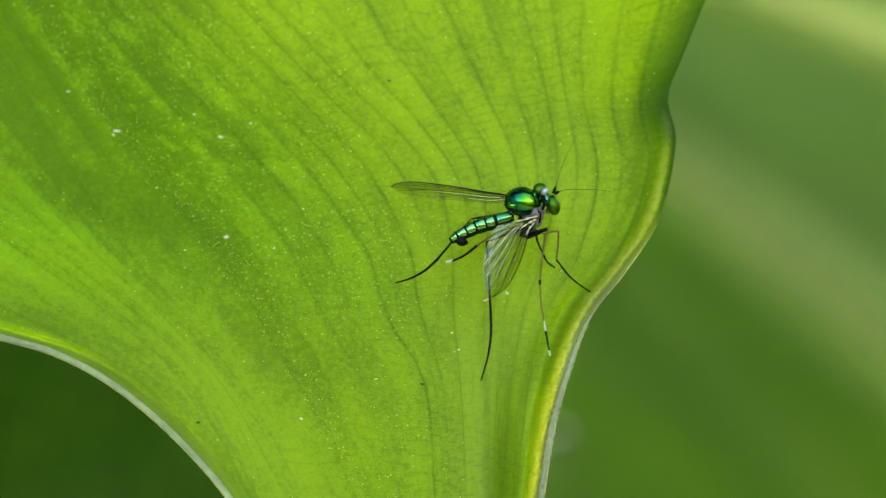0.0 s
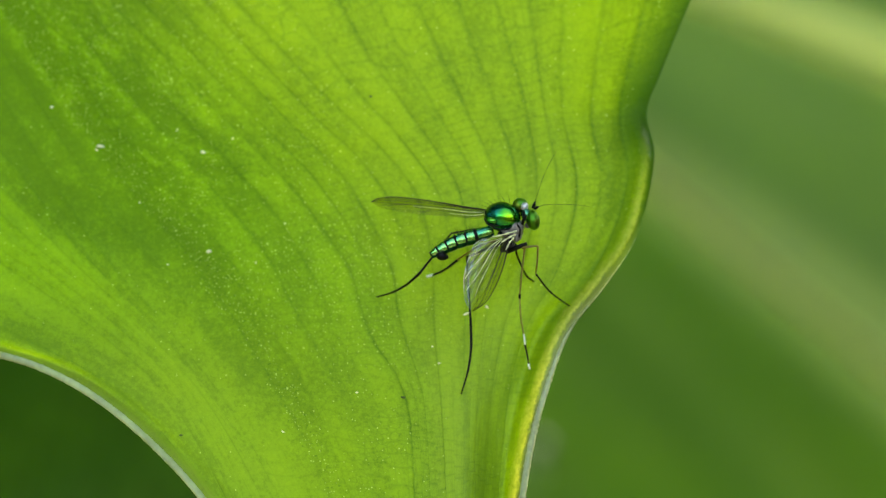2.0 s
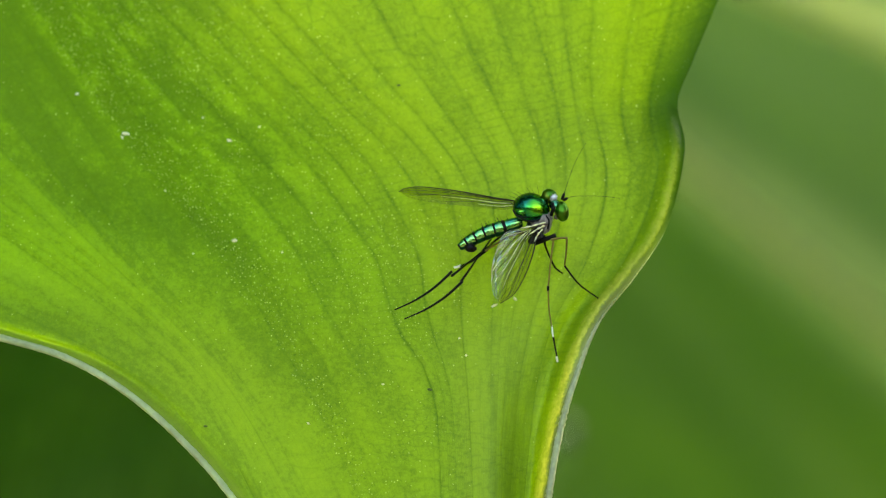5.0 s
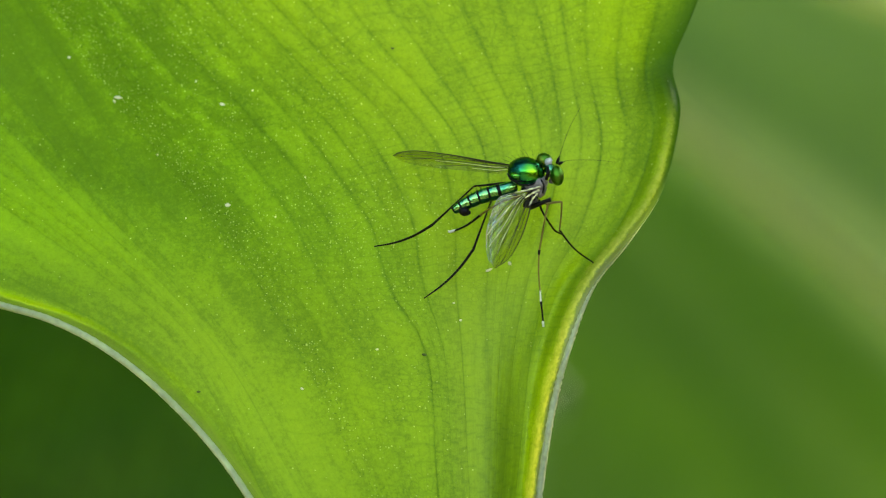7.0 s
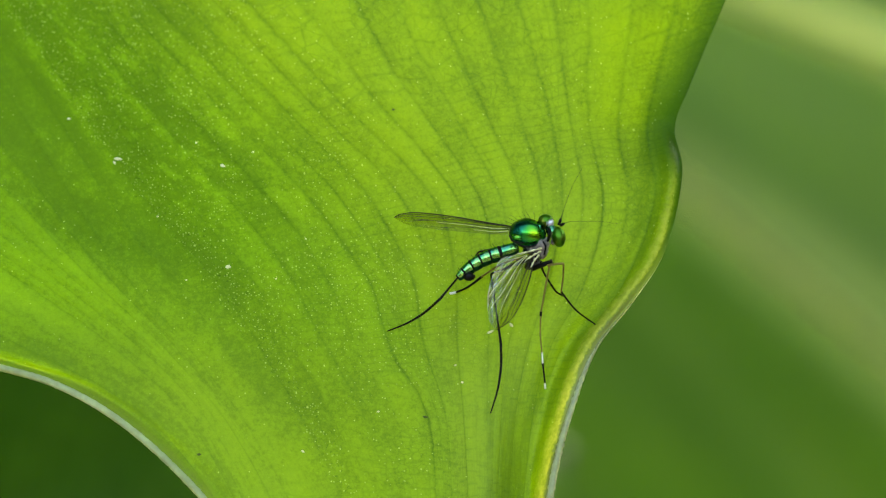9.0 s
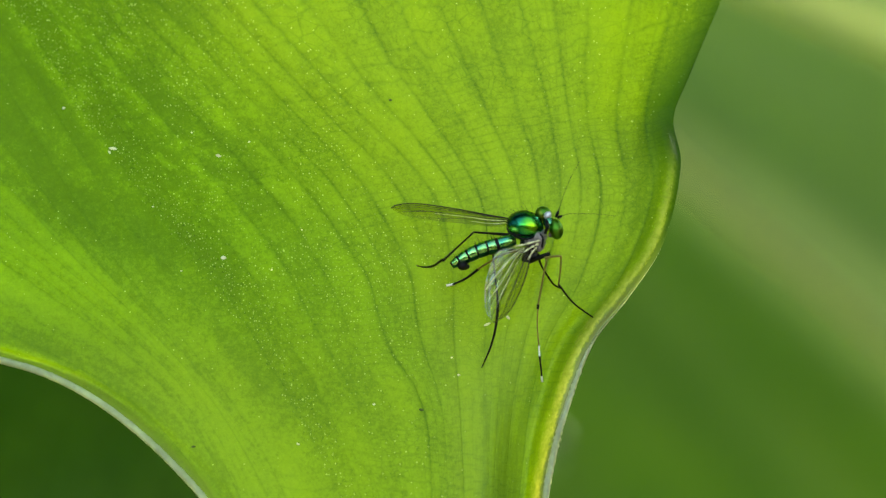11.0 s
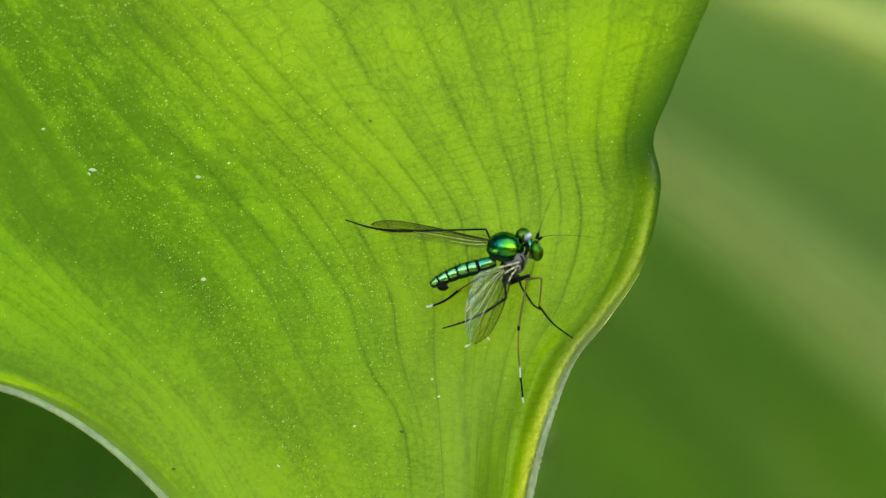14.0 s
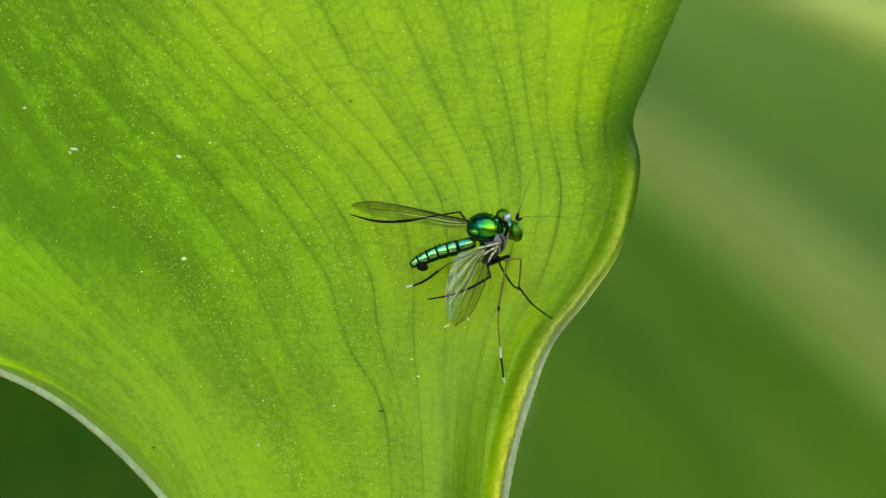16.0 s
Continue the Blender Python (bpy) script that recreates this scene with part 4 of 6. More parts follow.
for p, y, r, turn, skin in (((4.94, 1.84), -0.95, (0.46, 0.70, 0.50), 50, DUST), ((4.5, 1.63), -1.15, (0.34, 0.50, 0.30), 40, GREY), ((4.55, 1.15), -1.0, (0.36, 0.55, 0.30), 70, GREY),
                            ((5.08, 1.44), -1.15, (0.20, 0.30, 0.34), 20, DUST), ((4.37, 0.812), -1.1, (0.22, 0.34, 0.30), 50, SOOT), ((4.73, 0.898), -1.2, (0.16, 0.22, 0.28), 30, SOOT),
                            ((4.17, 1.58), -1.2, (0.16, 0.25, 0.16), 0, BLACK)):
    bm = bmesh.new()
    ball(bm, f(p, y), tuple(q * MM for q in r), (0, turn, 0), 18, 0.3)
    part("coxa" if skin in (BLACK, SOOT) else "flank_plate", bm, skin, fly)
for pts in ([(3.47, 2.08), (3.97, 1.84), (4.5, 1.81), (5.03, 2.1)], [(5.03, 2.1), (5.2, 1.81), (5.14, 1.37)], [(4.38, 1.69), (4.64, 1.37), (4.73, 1)], [(5.39, 2.75), (5.41, 2.45), (5.32, 2.1)], [(4.32, 2.59), (4.36, 2.33), (4.26, 2.04)], [(3.29, 2.39), (3.49, 2.09), (3.95, 1.99), (4.3, 2.04)]):
    bm = bmesh.new()
    sweep(bm, [f(c, -1.72 + 0.25 * abs(i - 5) / 5) for i, c in enumerate(spline(pts, 11))], [(0.09 if pts[0] == (5.39, 2.75) else 0.05) * MM] * 11, 6)
    part("seam", bm, BLACK, fly)
# pale hinges between the flank and the hanging wing
for pts in ([(5.02, 1.72), (4.62, 1.62), (4.18, 1.50), (3.72, 1.42)], [(4.96, 1.55), (4.58, 1.36), (4.22, 1.12)], [(4.86, 1.36), (4.62, 1.08), (4.44, 0.72)]):
    bm = bmesh.new()
    sweep(bm, [f(c, -1.86 + 0.06 * math.sin(i)) for i, c in enumerate(spline(pts, 12))], [(0.045 + 0.02 * math.sin(i * 1.7)) * MM for i in range(12)], 6)
    part("wing_hinge", bm, PALE_VEIN_OR_FOLD, fly, "pale wing hinge")
spots = []
for k in range(14):
    a = radians(200 + 150 * k / 13)
    n = Vector((math.cos(a) * 0.95, random.uniform(-0.5, 0.1), -math.sin(a) * 0.66))
    spots.append((f((4.26, 2.47), -0.95) + n * MM * 0.97, n))
bristles(thorax, spots, 0.55, (-0.55, 0, 0.1))

# head: two large eyes, silvery face, antennae with long thread-like aristae
bm = bmesh.new()
ball(bm, f((5.53, 2.62), -1.0), (0.30 * MM, 0.40 * MM, 0.46 * MM), (0, -25, 0), 20, 0.1)
head = part("head", bm, HEAD, fly, "metallic head with silvery face")
for c, y, r, turn in (((5.21, 3.11), -0.75, (0.42, 0.38, 0.39), 20), ((5.88, 2.31), -1.15, (0.37, 0.46, 0.55), -12)):
    bm = bmesh.new()
    ball(bm, f(c, y), tuple(q * MM for q in r), (0, turn, 0), 28)
    part("eye", bm, EYE, head, "large glossy red-green compound eye")
bm = bmesh.new()
ball(bm, f((5.44, 3.03), -1.22), (0.19 * MM, 0.2 * MM, 0.22 * MM), (0, 35, 0), 14, 0.3)
part("face", bm, SILVER, head, "silvery white face patch")
bm = bmesh.new()
ball(bm, f((5.61, 2.04), -1.05), (0.15 * MM, 0.18 * MM, 0.18 * MM), (0, 0, 0), 12, 0.2)
part("mouthparts", bm, GREY, head)
for c, y, tip in (((5.89, 2.94), -1.25, (6.02, 3.33)), ((5.97, 2.92), -1.4, (6.22, 3.04))):
    bm = bmesh.new()
    sweep(bm, [f(c, y), f(c, y).lerp(f(tip, y - 0.1), 0.6), f(tip, y - 0.1)], [0.085 * MM, 0.08 * MM, 0.02 * MM], 8)
    part("antenna", bm, BLACK, head, "short black antenna")
for pts in ([(6, 3.26), (6.15, 3.75), (6.35, 4.35), (6.64, 5.06), (7.13, 5.96)], [(6.18, 3.02), (6.53, 3.12), (7.13, 3.14), (8.04, 3.13), (8.95, 3.03)]):
    bm = bmesh.new()
    curve = spline(pts, 16)
    sweep(bm, [f(c, -1.4 - 0.02 * i) for i, c in enumerate(curve)], [(0.014 - 0.0004 * i) * MM for i in range(16)], 5)
    part("arista", bm, BLACK, head, "very long thread-like arista")

# abdomen: six rings that swing on one another
JOINTS = [(0.194, -2.441, 1.129), (-0.730, -2.441, 0.827), (-1.243, -2.441, 0.698), (-1.786, -2.441, 0.511), (-2.270, -2.441, 0.280), (-2.740, -2.441, 0.019), (-3.107, -2.441, -0.184)]
RADII = (0.27, 0.36, 0.355, 0.335, 0.31, 0.27, 0.15)
segments = []
for i in range(6):
    a, b = Vector(JOINTS[i]) * MM, Vector(JOINTS[i + 1]) * MM
    way = b - a
    bm = bmesh.new()
    steps = [(-0.06, 0.86), (0.0, 0.98), (0.2, 1.03), (0.5, 1.03), (0.8, 1.0), (0.95, 0.97), (1.02, 0.88)]
    sweep(bm, [way * s for s, k in steps], [(RADII[i] * (1 - s) + RADII[i + 1] * s) * k * MM for s, k in steps], 24)
    ring = part("abdomen_ring", bm, ABDOMEN, fly, "shining blue-green abdomen ring")
    ring.location = a
    bm = bmesh.new()
    steps = [(0.86, 1.0), (0.89, 1.02), (1.03, 1.02), (1.08, 0.93)]
    sweep(bm, [way * s for s, k in steps], [(RADII[i] * (1 - s) + RADII[i + 1] * s) * k * MM for s, k in steps], 24)
    part("dark_band", bm, BLACK, ring, "dark band behind the ring")
    bm = bmesh.new()
    steps = [(0.0, 0.86), (0.2, 0.92), (0.8, 0.92), (0.98, 0.86)]
    sweep(bm, [way * s + Vector((0.03, 0.02, -0.13)) * MM * RADII[i] / 0.4 for s, k in steps], [(RADII[i] * (1 - s) + RADII[i + 1] * s) * k * MM for s, k in steps], 20)
    part("belly_plate", bm, BELLY, ring, "dark underside plate")
    up = Vector((0.25, -0.45, 0.9))
    spots = [(way * random.uniform(0.1, 0.95) + (up + Vector((0, random.uniform(-0.6, 0.6), 0))).normalized() * RADII[i] * 0.95 * MM, up) for _ in range(5)]
    bristles(ring, spots, 0.32, (-0.5, 0, 0.1))
    segments.append(ring)
bm = bmesh.new()
tipward = Vector(JOINTS[5]) * MM
ball(bm, f((0.993, 0.391), -0.85) - tipward, (0.30 * MM, 0.27 * MM, 0.25 * MM), (0, 30, 0), 16, 0.3)
ball(bm, f((1.24, 0.331), -0.85) - tipward, (0.12 * MM, 0.14 * MM, 0.12 * MM), (0, 30, 0), 10, 0.3)
part("tail_bulb", bm, BLACK, segments[5], "folded dark bulb under the abdomen tip")


# wings
def wing(name, front, rear, depth, veins, label, skin):
    """A clear wing between its front and rear edge, with tubes for its veins, bright folds and dark creases; it turns
    on its root.
    """
    a, b = spline(front, 41), spline(rear, 41)
    root = f(front[0], depth(0, 0))

    def place(u, v):
        k = min(int(v * 40), 39)
        w = v * 40 - k
        p = (a[k] * (1 - w) + a[k + 1] * w) * (1 - u) + (b[k] * (1 - w) + b[k + 1] * w) * u
        return f(p, depth(u, v)) - root
    ob = sheet(name, place, 24, 60, 0.000008, skin, fly, label)
    ob.location = root
    for line, r in veins:
        pts = spline(line, 26)
        bm = bmesh.new()
        sweep(bm, [place(min(max(p[0], 0), 1), min(max(p[1], 0), 1)) for p in pts], [r * MM * (1 - 0.6 * i / 25 if (line, r) not in FOLDS else 0.6 + 0.65 * math.sin(i / 25 * math.pi)) * (0.75 if r < 0.04 else 0.9) for i in range(26)], 6)
        part("wing_vein_or_fold", bm, PALE_VEIN_OR_FOLD if (line, r) in FOLDS + FAR_FOLDS else WING_VEIN_OR_CREASE, ob)
    return ob


FAR_FOLDS = [([(0.36, 0.0), (0.46, 0.25), (0.52, 0.55)], 0.032), ([(0.62, 0.03), (0.72, 0.2), (0.78, 0.38)], 0.030)]
VEINS = [([(0.0, 0.0), (0.0, 0.5), (0.0, 1.0)], 0.046), ([(0.02, 0.0), (0.09, 0.3), (0.12, 0.6), (0.05, 0.93)], 0.026),
         ([(0.05, 0.0), (0.19, 0.35), (0.24, 0.65), (0.18, 0.97)], 0.026), ([(0.2, 0.02), (0.36, 0.3), (0.42, 0.55), (0.42, 0.75), (0.30, 0.99)], 0.024),
         ([(0.42, 0.56), (0.56, 0.70), (0.64, 0.80)], 0.026), ([(0.4, 0.03), (0.58, 0.28), (0.68, 0.44), (0.86, 0.56)], 0.026),
         ([(0.42, 0.52), (0.55, 0.54), (0.66, 0.45)], 0.020), ([(0.6, 0.04), (0.80, 0.18), (0.95, 0.30)], 0.024)]
# bright folds and dark creases: crumple highlights and shade built as tubes
FOLDS = [([(0.45, 0.02), (0.72, 0.15), (0.95, 0.27)], 0.022), ([(0.40, 0.03), (0.60, 0.28), (0.78, 0.45), (0.95, 0.60)], 0.040),
         ([(0.34, 0.05), (0.50, 0.35), (0.64, 0.56), (0.88, 0.70)], 0.034), ([(0.28, 0.1), (0.41, 0.45), (0.55, 0.75)], 0.020)]
CREASES = [([(0.42, 0.04), (0.66, 0.25), (0.95, 0.50)], 0.034), ([(0.37, 0.08), (0.56, 0.38), (0.93, 0.66)], 0.030), ([(0.31, 0.10), (0.46, 0.45), (0.62, 0.72)], 0.026), ([(0.14, 0.03), (0.20, 0.5), (0.17, 0.95)], 0.034)]
far_wing = wing("far_wing", [(3.64, 2.81), (2.21, 3.03), (0.452, 3.33), (-1.46, 3.55), (-2.41, 3.47), (-2.78, 3.29)],
                [(3.36, 2.52), (2.8, 2.38), (1.48, 2.5), (-0.581, 2.68), (-2.05, 2.91), (-2.75, 3.26)],
                lambda u, v: -0.75 + 0.9 * v + 0.25 * math.sin(u * 9 + v * 2) * 0.25, VEINS + FAR_FOLDS, "clear smoky wing held back over the abdomen", SMOKY)
near_wing = wing("near_wing", [(4.5, 1.43), (4.49, 0.635), (4.22, -0.392), (3.83, -1.34), (3.33, -2.12), (2.65, -2.59)],
                 [(3.97, 1.43), (2.88, 1.16), (2.4, 0.207), (2.16, -0.82), (2.24, -2), (2.59, -2.59)],
                 lambda u, v: -1.7 - 0.25 * math.sin(v * 2.4) + 0.16 * math.sin(u * 14 + v * 4) + 0.15 * u * v, VEINS[:4] + FOLDS + CREASES, "clear crumpled wing with pale sheen hanging down", WING)


# legs
def leg(pieces, parent=fly, hip=None):
    """A leg of pieces (name, material, radius from, radius to, places in the fly's space); with a hip, the later pieces hang on the first."""
    first = None
    for name, material, ra, rb, pts in pieces:
        bm = bmesh.new()
        k = 10
        curve = [Vector(p) - (hip if hip else Vector()) for p in spline([tuple(p) for p in pts], k)]
        sweep(bm, curve, [(ra + (rb - ra) * i / (k - 1)) * 1.2 * MM for i in range(k)], 8)
        ob = part(name, bm, material, first if first and hip else parent)
        if not first:
            first = ob
            if hip:
                ob.location = hip
    return first


def on_leaf(p):
    return f(p, leaf_depth(p) - 0.08)


# the bent leg whose dark foot reaches the leaf's edge
leg([("femur", BLACK, 0.13, 0.08, [f((4.49, 0.635), -1.2), f((5.07, 0.852), -1.6), f((5.55, 1.04), -1.8)]),
     ("femur", AMBER, 0.055, 0.045, [f((5.31, 0.807), -1.75), f((5.73, 0.892), -1.9), f((6.15, 0.919), -2.0)]),
     ("tibia", AMBER, 0.045, 0.035, [f((6.15, 0.919), -2.0), f((6.13, 0.185), -1.3), f((6.04, -0.579), -0.6)]),
     ("tarsus", BLACK, 0.045, 0.032, [f((6.04, -0.579), -0.6), f((6.81, -1.55), 0.3), on_leaf((7.85, -2.32))])])
# the long pale leg that stands straight down
HIP = f((5.49, 1.13), -1.5)
pale_leg = leg([("tibia", AMBER, 0.045, 0.035, [f((5.49, 1.13), -1.5), f((5.32, -0.251), -0.9), f((5.17, -1.75), -0.5)]),
     ("knee", BLACK, 0.06, 0.055, [f((5.17, -1.66), -0.5), f((5.17, -1.78), -0.48), f((5.17, -1.9), -0.45)]),
     ("tarsus", AMBER, 0.035, 0.03, [f((5.17, -1.87), -0.45), f((5.23, -2.9), -0.2), f((5.39, -3.85), 0.1)]),
     ("tarsus", PALE, 0.04, 0.04, [f((5.38, -3.78), 0.1), f((5.42, -4.07), 0.15), f((5.46, -4.37), 0.2)]),
     ("tarsus", BLACK, 0.045, 0.035, [f((5.46, -4.37), 0.2), f((5.56, -4.88), 0.3), f((5.66, -5.43), 0.4)]),
     ("foot", PALE, 0.05, 0.045, [f((5.65, -5.4), 0.4), f((5.67, -5.54), 0.45), on_leaf((5.7, -5.69))])], hip=HIP)
# the short dark leg under the head
HIP_SHORT = f((4.96, 1), -1.0)
short_leg = leg([("femur", BLACK, 0.055, 0.04, [f((4.96, 1), -1.0), f((5.02, 0.456), -0.5), f((5.31, -0.251), 0.3)]),
     ("tarsus", BLACK, 0.05, 0.035, [f((5.31, -0.251), 0.3), f((5.57, -0.723), 0.9), on_leaf((5.95, -1))])], hip=HIP_SHORT)
# the leg under the abdomen with a white foot
leg([("tibia", AMBER, 0.045, 0.045, [f((3.97, 1.23), -0.7), f((2.93, 0.865), -0.3), f((1.83, 0.181), 0.4)]),
     ("tarsus", BLACK, 0.06, 0.045, [f((1.93, 0.239), 0.4), f((1.16, -0.344), 0.7), on_leaf((0.487, -0.664))]),
     ("foot", PALE, 0.062, 0.055, [on_leaf((0.546, -0.634)), on_leaf((0.34, -0.692)), on_leaf((0.163, -0.72))])])

# hind legs, which sweep about: three pieces each, built along their own x axis
LENGTHS = (0.0026, 0.0042, 0.0037)


def hind_leg():
    pieces = []
    for name, l, radii in (("hind_femur", LENGTHS[0], (0.09, 0.085, 0.062, 0.05)), ("hind_tibia", LENGTHS[1], (0.05, 0.046, 0.055, 0.07)),
                           ("hind_tarsus", LENGTHS[2], (0.075, 0.068, 0.055, 0.03))):
        bm = bmesh.new()
        bow = 0.05 * l if name == "hind_tarsus" else 0.0
        pts = spline([(0, 0, 0), (l * 0.33, 0, bow), (l * 0.66, 0, bow), (l, 0, 0)], 16)
        rad = spline([(r,) for r in radii], 16)
        sweep(bm, [Vector(p) for p in pts], [float(r[0]) * MM for r in rad], 8)
        pieces.append(part(name, bm, BLACK, fly, "thin black hind leg piece"))
    return pieces


far_hind = hind_leg()
near_hind = hind_leg()

# ---------------------------------------------------------------- specks on the leaf
for p, rx, rz, turn in (((-17.3, 6.27), 0.22, 0.10, 10), ((-11.8, 5.94), 0.14, 0.10, 30), ((-11.5, 0.63), 0.14, 0.12, 0), ((-10.2, 6.69), 0.07, 0.05, -20),
                        ((-19.9, 8.37), 0.10, 0.08, 0), ((2.31, -2.73), 0.19, 0.07, -25), ((3.42, -2.37), 0.12, 0.08, 60),
                        ((-13.7, -0.06), 0.06, 0.04, 0), ((-7.53, -9.03), 0.09, 0.06, 40), ((-3.57, -6.93), 0.08, 0.05, 0),
                        ((0.84, -5.37), 0.07, 0.06, 0), ((-17.5, 6.09), 0.10, 0.06, 60), ((0.48, -4.47), 0.06, 0.05, 0),
                        ((-15.2, 3.27), 0.06, 0.04, 20), ((-7.41, 2.13), 0.05, 0.04, 70), ((-8.97, 0.03), 0.06, 0.04, -30), ((-13.2, 7.14), 0.06, 0.05, 0)):
    grain(p, rx, rz, turn, WHITE, "tiny white grain stuck on the green leaf", "white grain")
for p, rx, rz, turn in (((-1.08, -7.2), 0.13, 0.07, 15), ((-13, -9.21), 0.10, 0.06, 0), ((-2.82, 8.94), 0.09, 0.06, 0)):
    grain(p, rx, rz, turn, DARK_SPOT, "tiny dark brown spot on the green leaf", "dark spot")

# ---------------------------------------------------------------- the plants behind
HUB = (-15.3, 26.1)
RIBS = (9, 21.8, 38.6, 54, 68, 82)


def fan_place(u, v):
    """The pleated leaf behind: u turns about its hub, v runs outwards."""
    a = radians(-8 + 104 * u)
    r = 3 + 66 * v * (1 - 0.06 * abs(math.sin(u * 22)))
    p = (HUB[0] + r * math.cos(a), HUB[1] - r * math.sin(a))
    deg = -8 + 104 * u
    gap = min(abs(deg - q) for q in RIBS)
    y = 400 + (2.2 * soft(0, 7, gap) * (1 - 0.75 * soft(44, 52, deg)) + 4 * noise.noise((u * 9, v * 4, 1))) * min(1, r / 20) - 0.5 * r * math.sin(a)
    return at(p, y)


fan = tagged(empty("pleated_leaf", fan_place(0.5, 0)), "large green pleated leaf with pale ribs, out of focus", "leaf")
fan_base = fan.location.copy()
sheet("blade", lambda u, v: fan_place(u, v) - fan_base, 160, 60, 0.0004, FAN, fan, "glossy green pleated blade")
for deg, r0, r1 in ((9, 0.8, 0.6), (21.8, 1.4, 1.0), (38.6, 1.4, 1.0), (68, 0.6, 0.4), (82, 0.6, 0.4)):
    bm = bmesh.new()
    u = (deg + 8) / 104
    pts = [fan_place(u, i / 40) - fan_base + Vector((0, -0.0006, 0)) for i in range(41)]
    sweep(bm, pts, [(r0 + (r1 - r0) * i / 40) * MM for i in range(41)], 10)
    part("rib", bm, RIB, fan, "pale yellow-green rib")
bm = bmesh.new()
sweep(bm, [Vector(p) for p in spline([(0, 0, 0.01), (-0.01, 0.01, -0.08), (-0.02, 0.06, -0.42 - fan_base.z)], 24)], [0.006] * 24, 10)
part("stalk", bm, STALK, fan)


def dark_leaf_place(u, v):
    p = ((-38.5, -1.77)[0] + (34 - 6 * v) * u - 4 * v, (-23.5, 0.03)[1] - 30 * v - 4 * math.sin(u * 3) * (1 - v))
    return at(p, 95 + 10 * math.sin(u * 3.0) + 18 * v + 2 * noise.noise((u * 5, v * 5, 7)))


dark_leaf = tagged(empty("shaded_leaf", dark_leaf_place(0.5, 1)), "dark green leaf in deep shade, out of focus", "leaf")
dark_leaf_base = dark_leaf.location.copy()
sheet("blade", lambda u, v: dark_leaf_place(u, v) - dark_leaf_base, 40, 40, 0.0004, SHADE, dark_leaf)
bm = bmesh.new()
sweep(bm, [Vector(p) for p in spline([(0, 0, 0.004), (0.004, 0.01, -0.1), (0.0, 0.03, -0.42 - dark_leaf_base.z)], 20)], [0.003] * 20, 10)
part("stalk", bm, STALK, dark_leaf)


# foliage added all round and overhead, unseen, to darken the sides of the place
def unseen_thicket():
    rng = random.Random(5)
    verts, faces = [], []

    def blade(c, tilt):
        m = Matrix.Translation(c) @ Euler((tilt, rng.uniform(-0.5, 0.5), rng.uniform(0, 6.3))).to_matrix().to_4x4()
        l, w = rng.uniform(0.10, 0.2), rng.uniform(0.03, 0.06)
        k = len(verts)
        for x, y, z in ((0, 0, 0), (w, l * 0.35, 0.01), (w * 0.7, l * 0.75, 0.0), (0, l, -0.03), (-w * 0.7, l * 0.75, 0.0), (-w, l * 0.35, 0.01), (0, l * 0.5, -0.008)):
            verts.append(m @ Vector((x, y, z)))
        faces.extend([(k + i, k + (i + 1) % 6, k + 6) for i in range(6)])

    for _ in range(6000):
        a = rng.uniform(0, 2 * math.pi)
        r = rng.uniform(0.9, 1.7)
        # open to the sky in front of the leaf, low towards the sun
        front = abs((a - 1.5 * math.pi + math.pi) % (2 * math.pi) - math.pi)
        top = -0.15 if front < 1.0 else 0.9 if math.sin(a) < 0.3 else 0.25
        blade(Vector((r * math.cos(a), r * math.sin(a) - 0.1, rng.uniform(-0.42, top))), rng.uniform(0.2, 1.2))
    # floating canopy added overhead to block part of the sky
    for _ in range(1300):
        x, y = rng.uniform(-1.7, 1.7), rng.uniform(-0.25, 0.45)
        blade(Vector((x, y, rng.uniform(0.95, 1.3))), rng.uniform(-0.5, 0.5))
    mesh = bpy.data.meshes.new("unseen_thicket")
    mesh.from_pydata(verts, [], faces)
    mesh.materials.append(THICKET)
    return tagged(new("unseen_thicket", mesh), "dense green leaves added out of view to shade the place", "foliage", kind="stuff")


unseen_thicket()

bud_at = at((6.27, -10.2), 190)
bud = tagged(empty("flower_bud", bud_at), "small pale flower bud on a thin stem, out of focus", "bud")
bm = bmesh.new()
ball(bm, (0, 0, 0), (1.1 * MM, 1.1 * MM, 1.4 * MM), (0, 0, 0), 16, 0.2)
part("bud", bm, BUD, bud)
bm = bmesh.new()
sweep(bm, [Vector(p) for p in spline([(0, 0, -0.001), (-0.003, 0.002, -0.04), (-0.006, 0.02, -0.42 - bud_at.z)], 20)], [0.0005] * 20, 8)
part("stem", bm, STALK, bud)


# ---------------------------------------------------------------- what moves
# the hind legs flick to and fro: at the first time they stand as at the second
FAR_FLICKS = ((2.7, 2.5), (2.8, 3), (2.9, 2.5), (3.1, 2.5), (5.8, 5.5), (5.9, 6), (6.7, 6.5), (6.9, 6.5), (7.1, 6.5), (7.2, 7), (7.3, 7), (8.2, 8.5), (8.8, 8.5), (11.4, 11.5), (11.7, 11.5), (11.9, 7), (12.1, 12), (12.2, 14), (12.3, 12), (12.4, 14.5), (12.6, 14), (12.8, 13.5), (13.2, 13.5), (14.2, 14.5), (14.4, 14), (14.6, 14), (14.8, 14.5), (15.2, 15.5), (15.8, 15.5))
NEAR_FLICKS = ((2.7, 2.5), (2.9, 3.2), (3.1, 3), (5.8, 5.5), (5.9, 3), (6.1, 6), (6.7, 6.5), (6.9, 3), (7.1, 3), (7.2, 7), (7.3, 7), (8.2, 8.5), (8.8, 8.5), (11.4, 11.5), (11.7, 11.5), (11.8, 7), (11.9, 3), (12.2, 12.5), (12.6, 12.5), (12.8, 13), (14.2, 14), (15.2, 15.5))


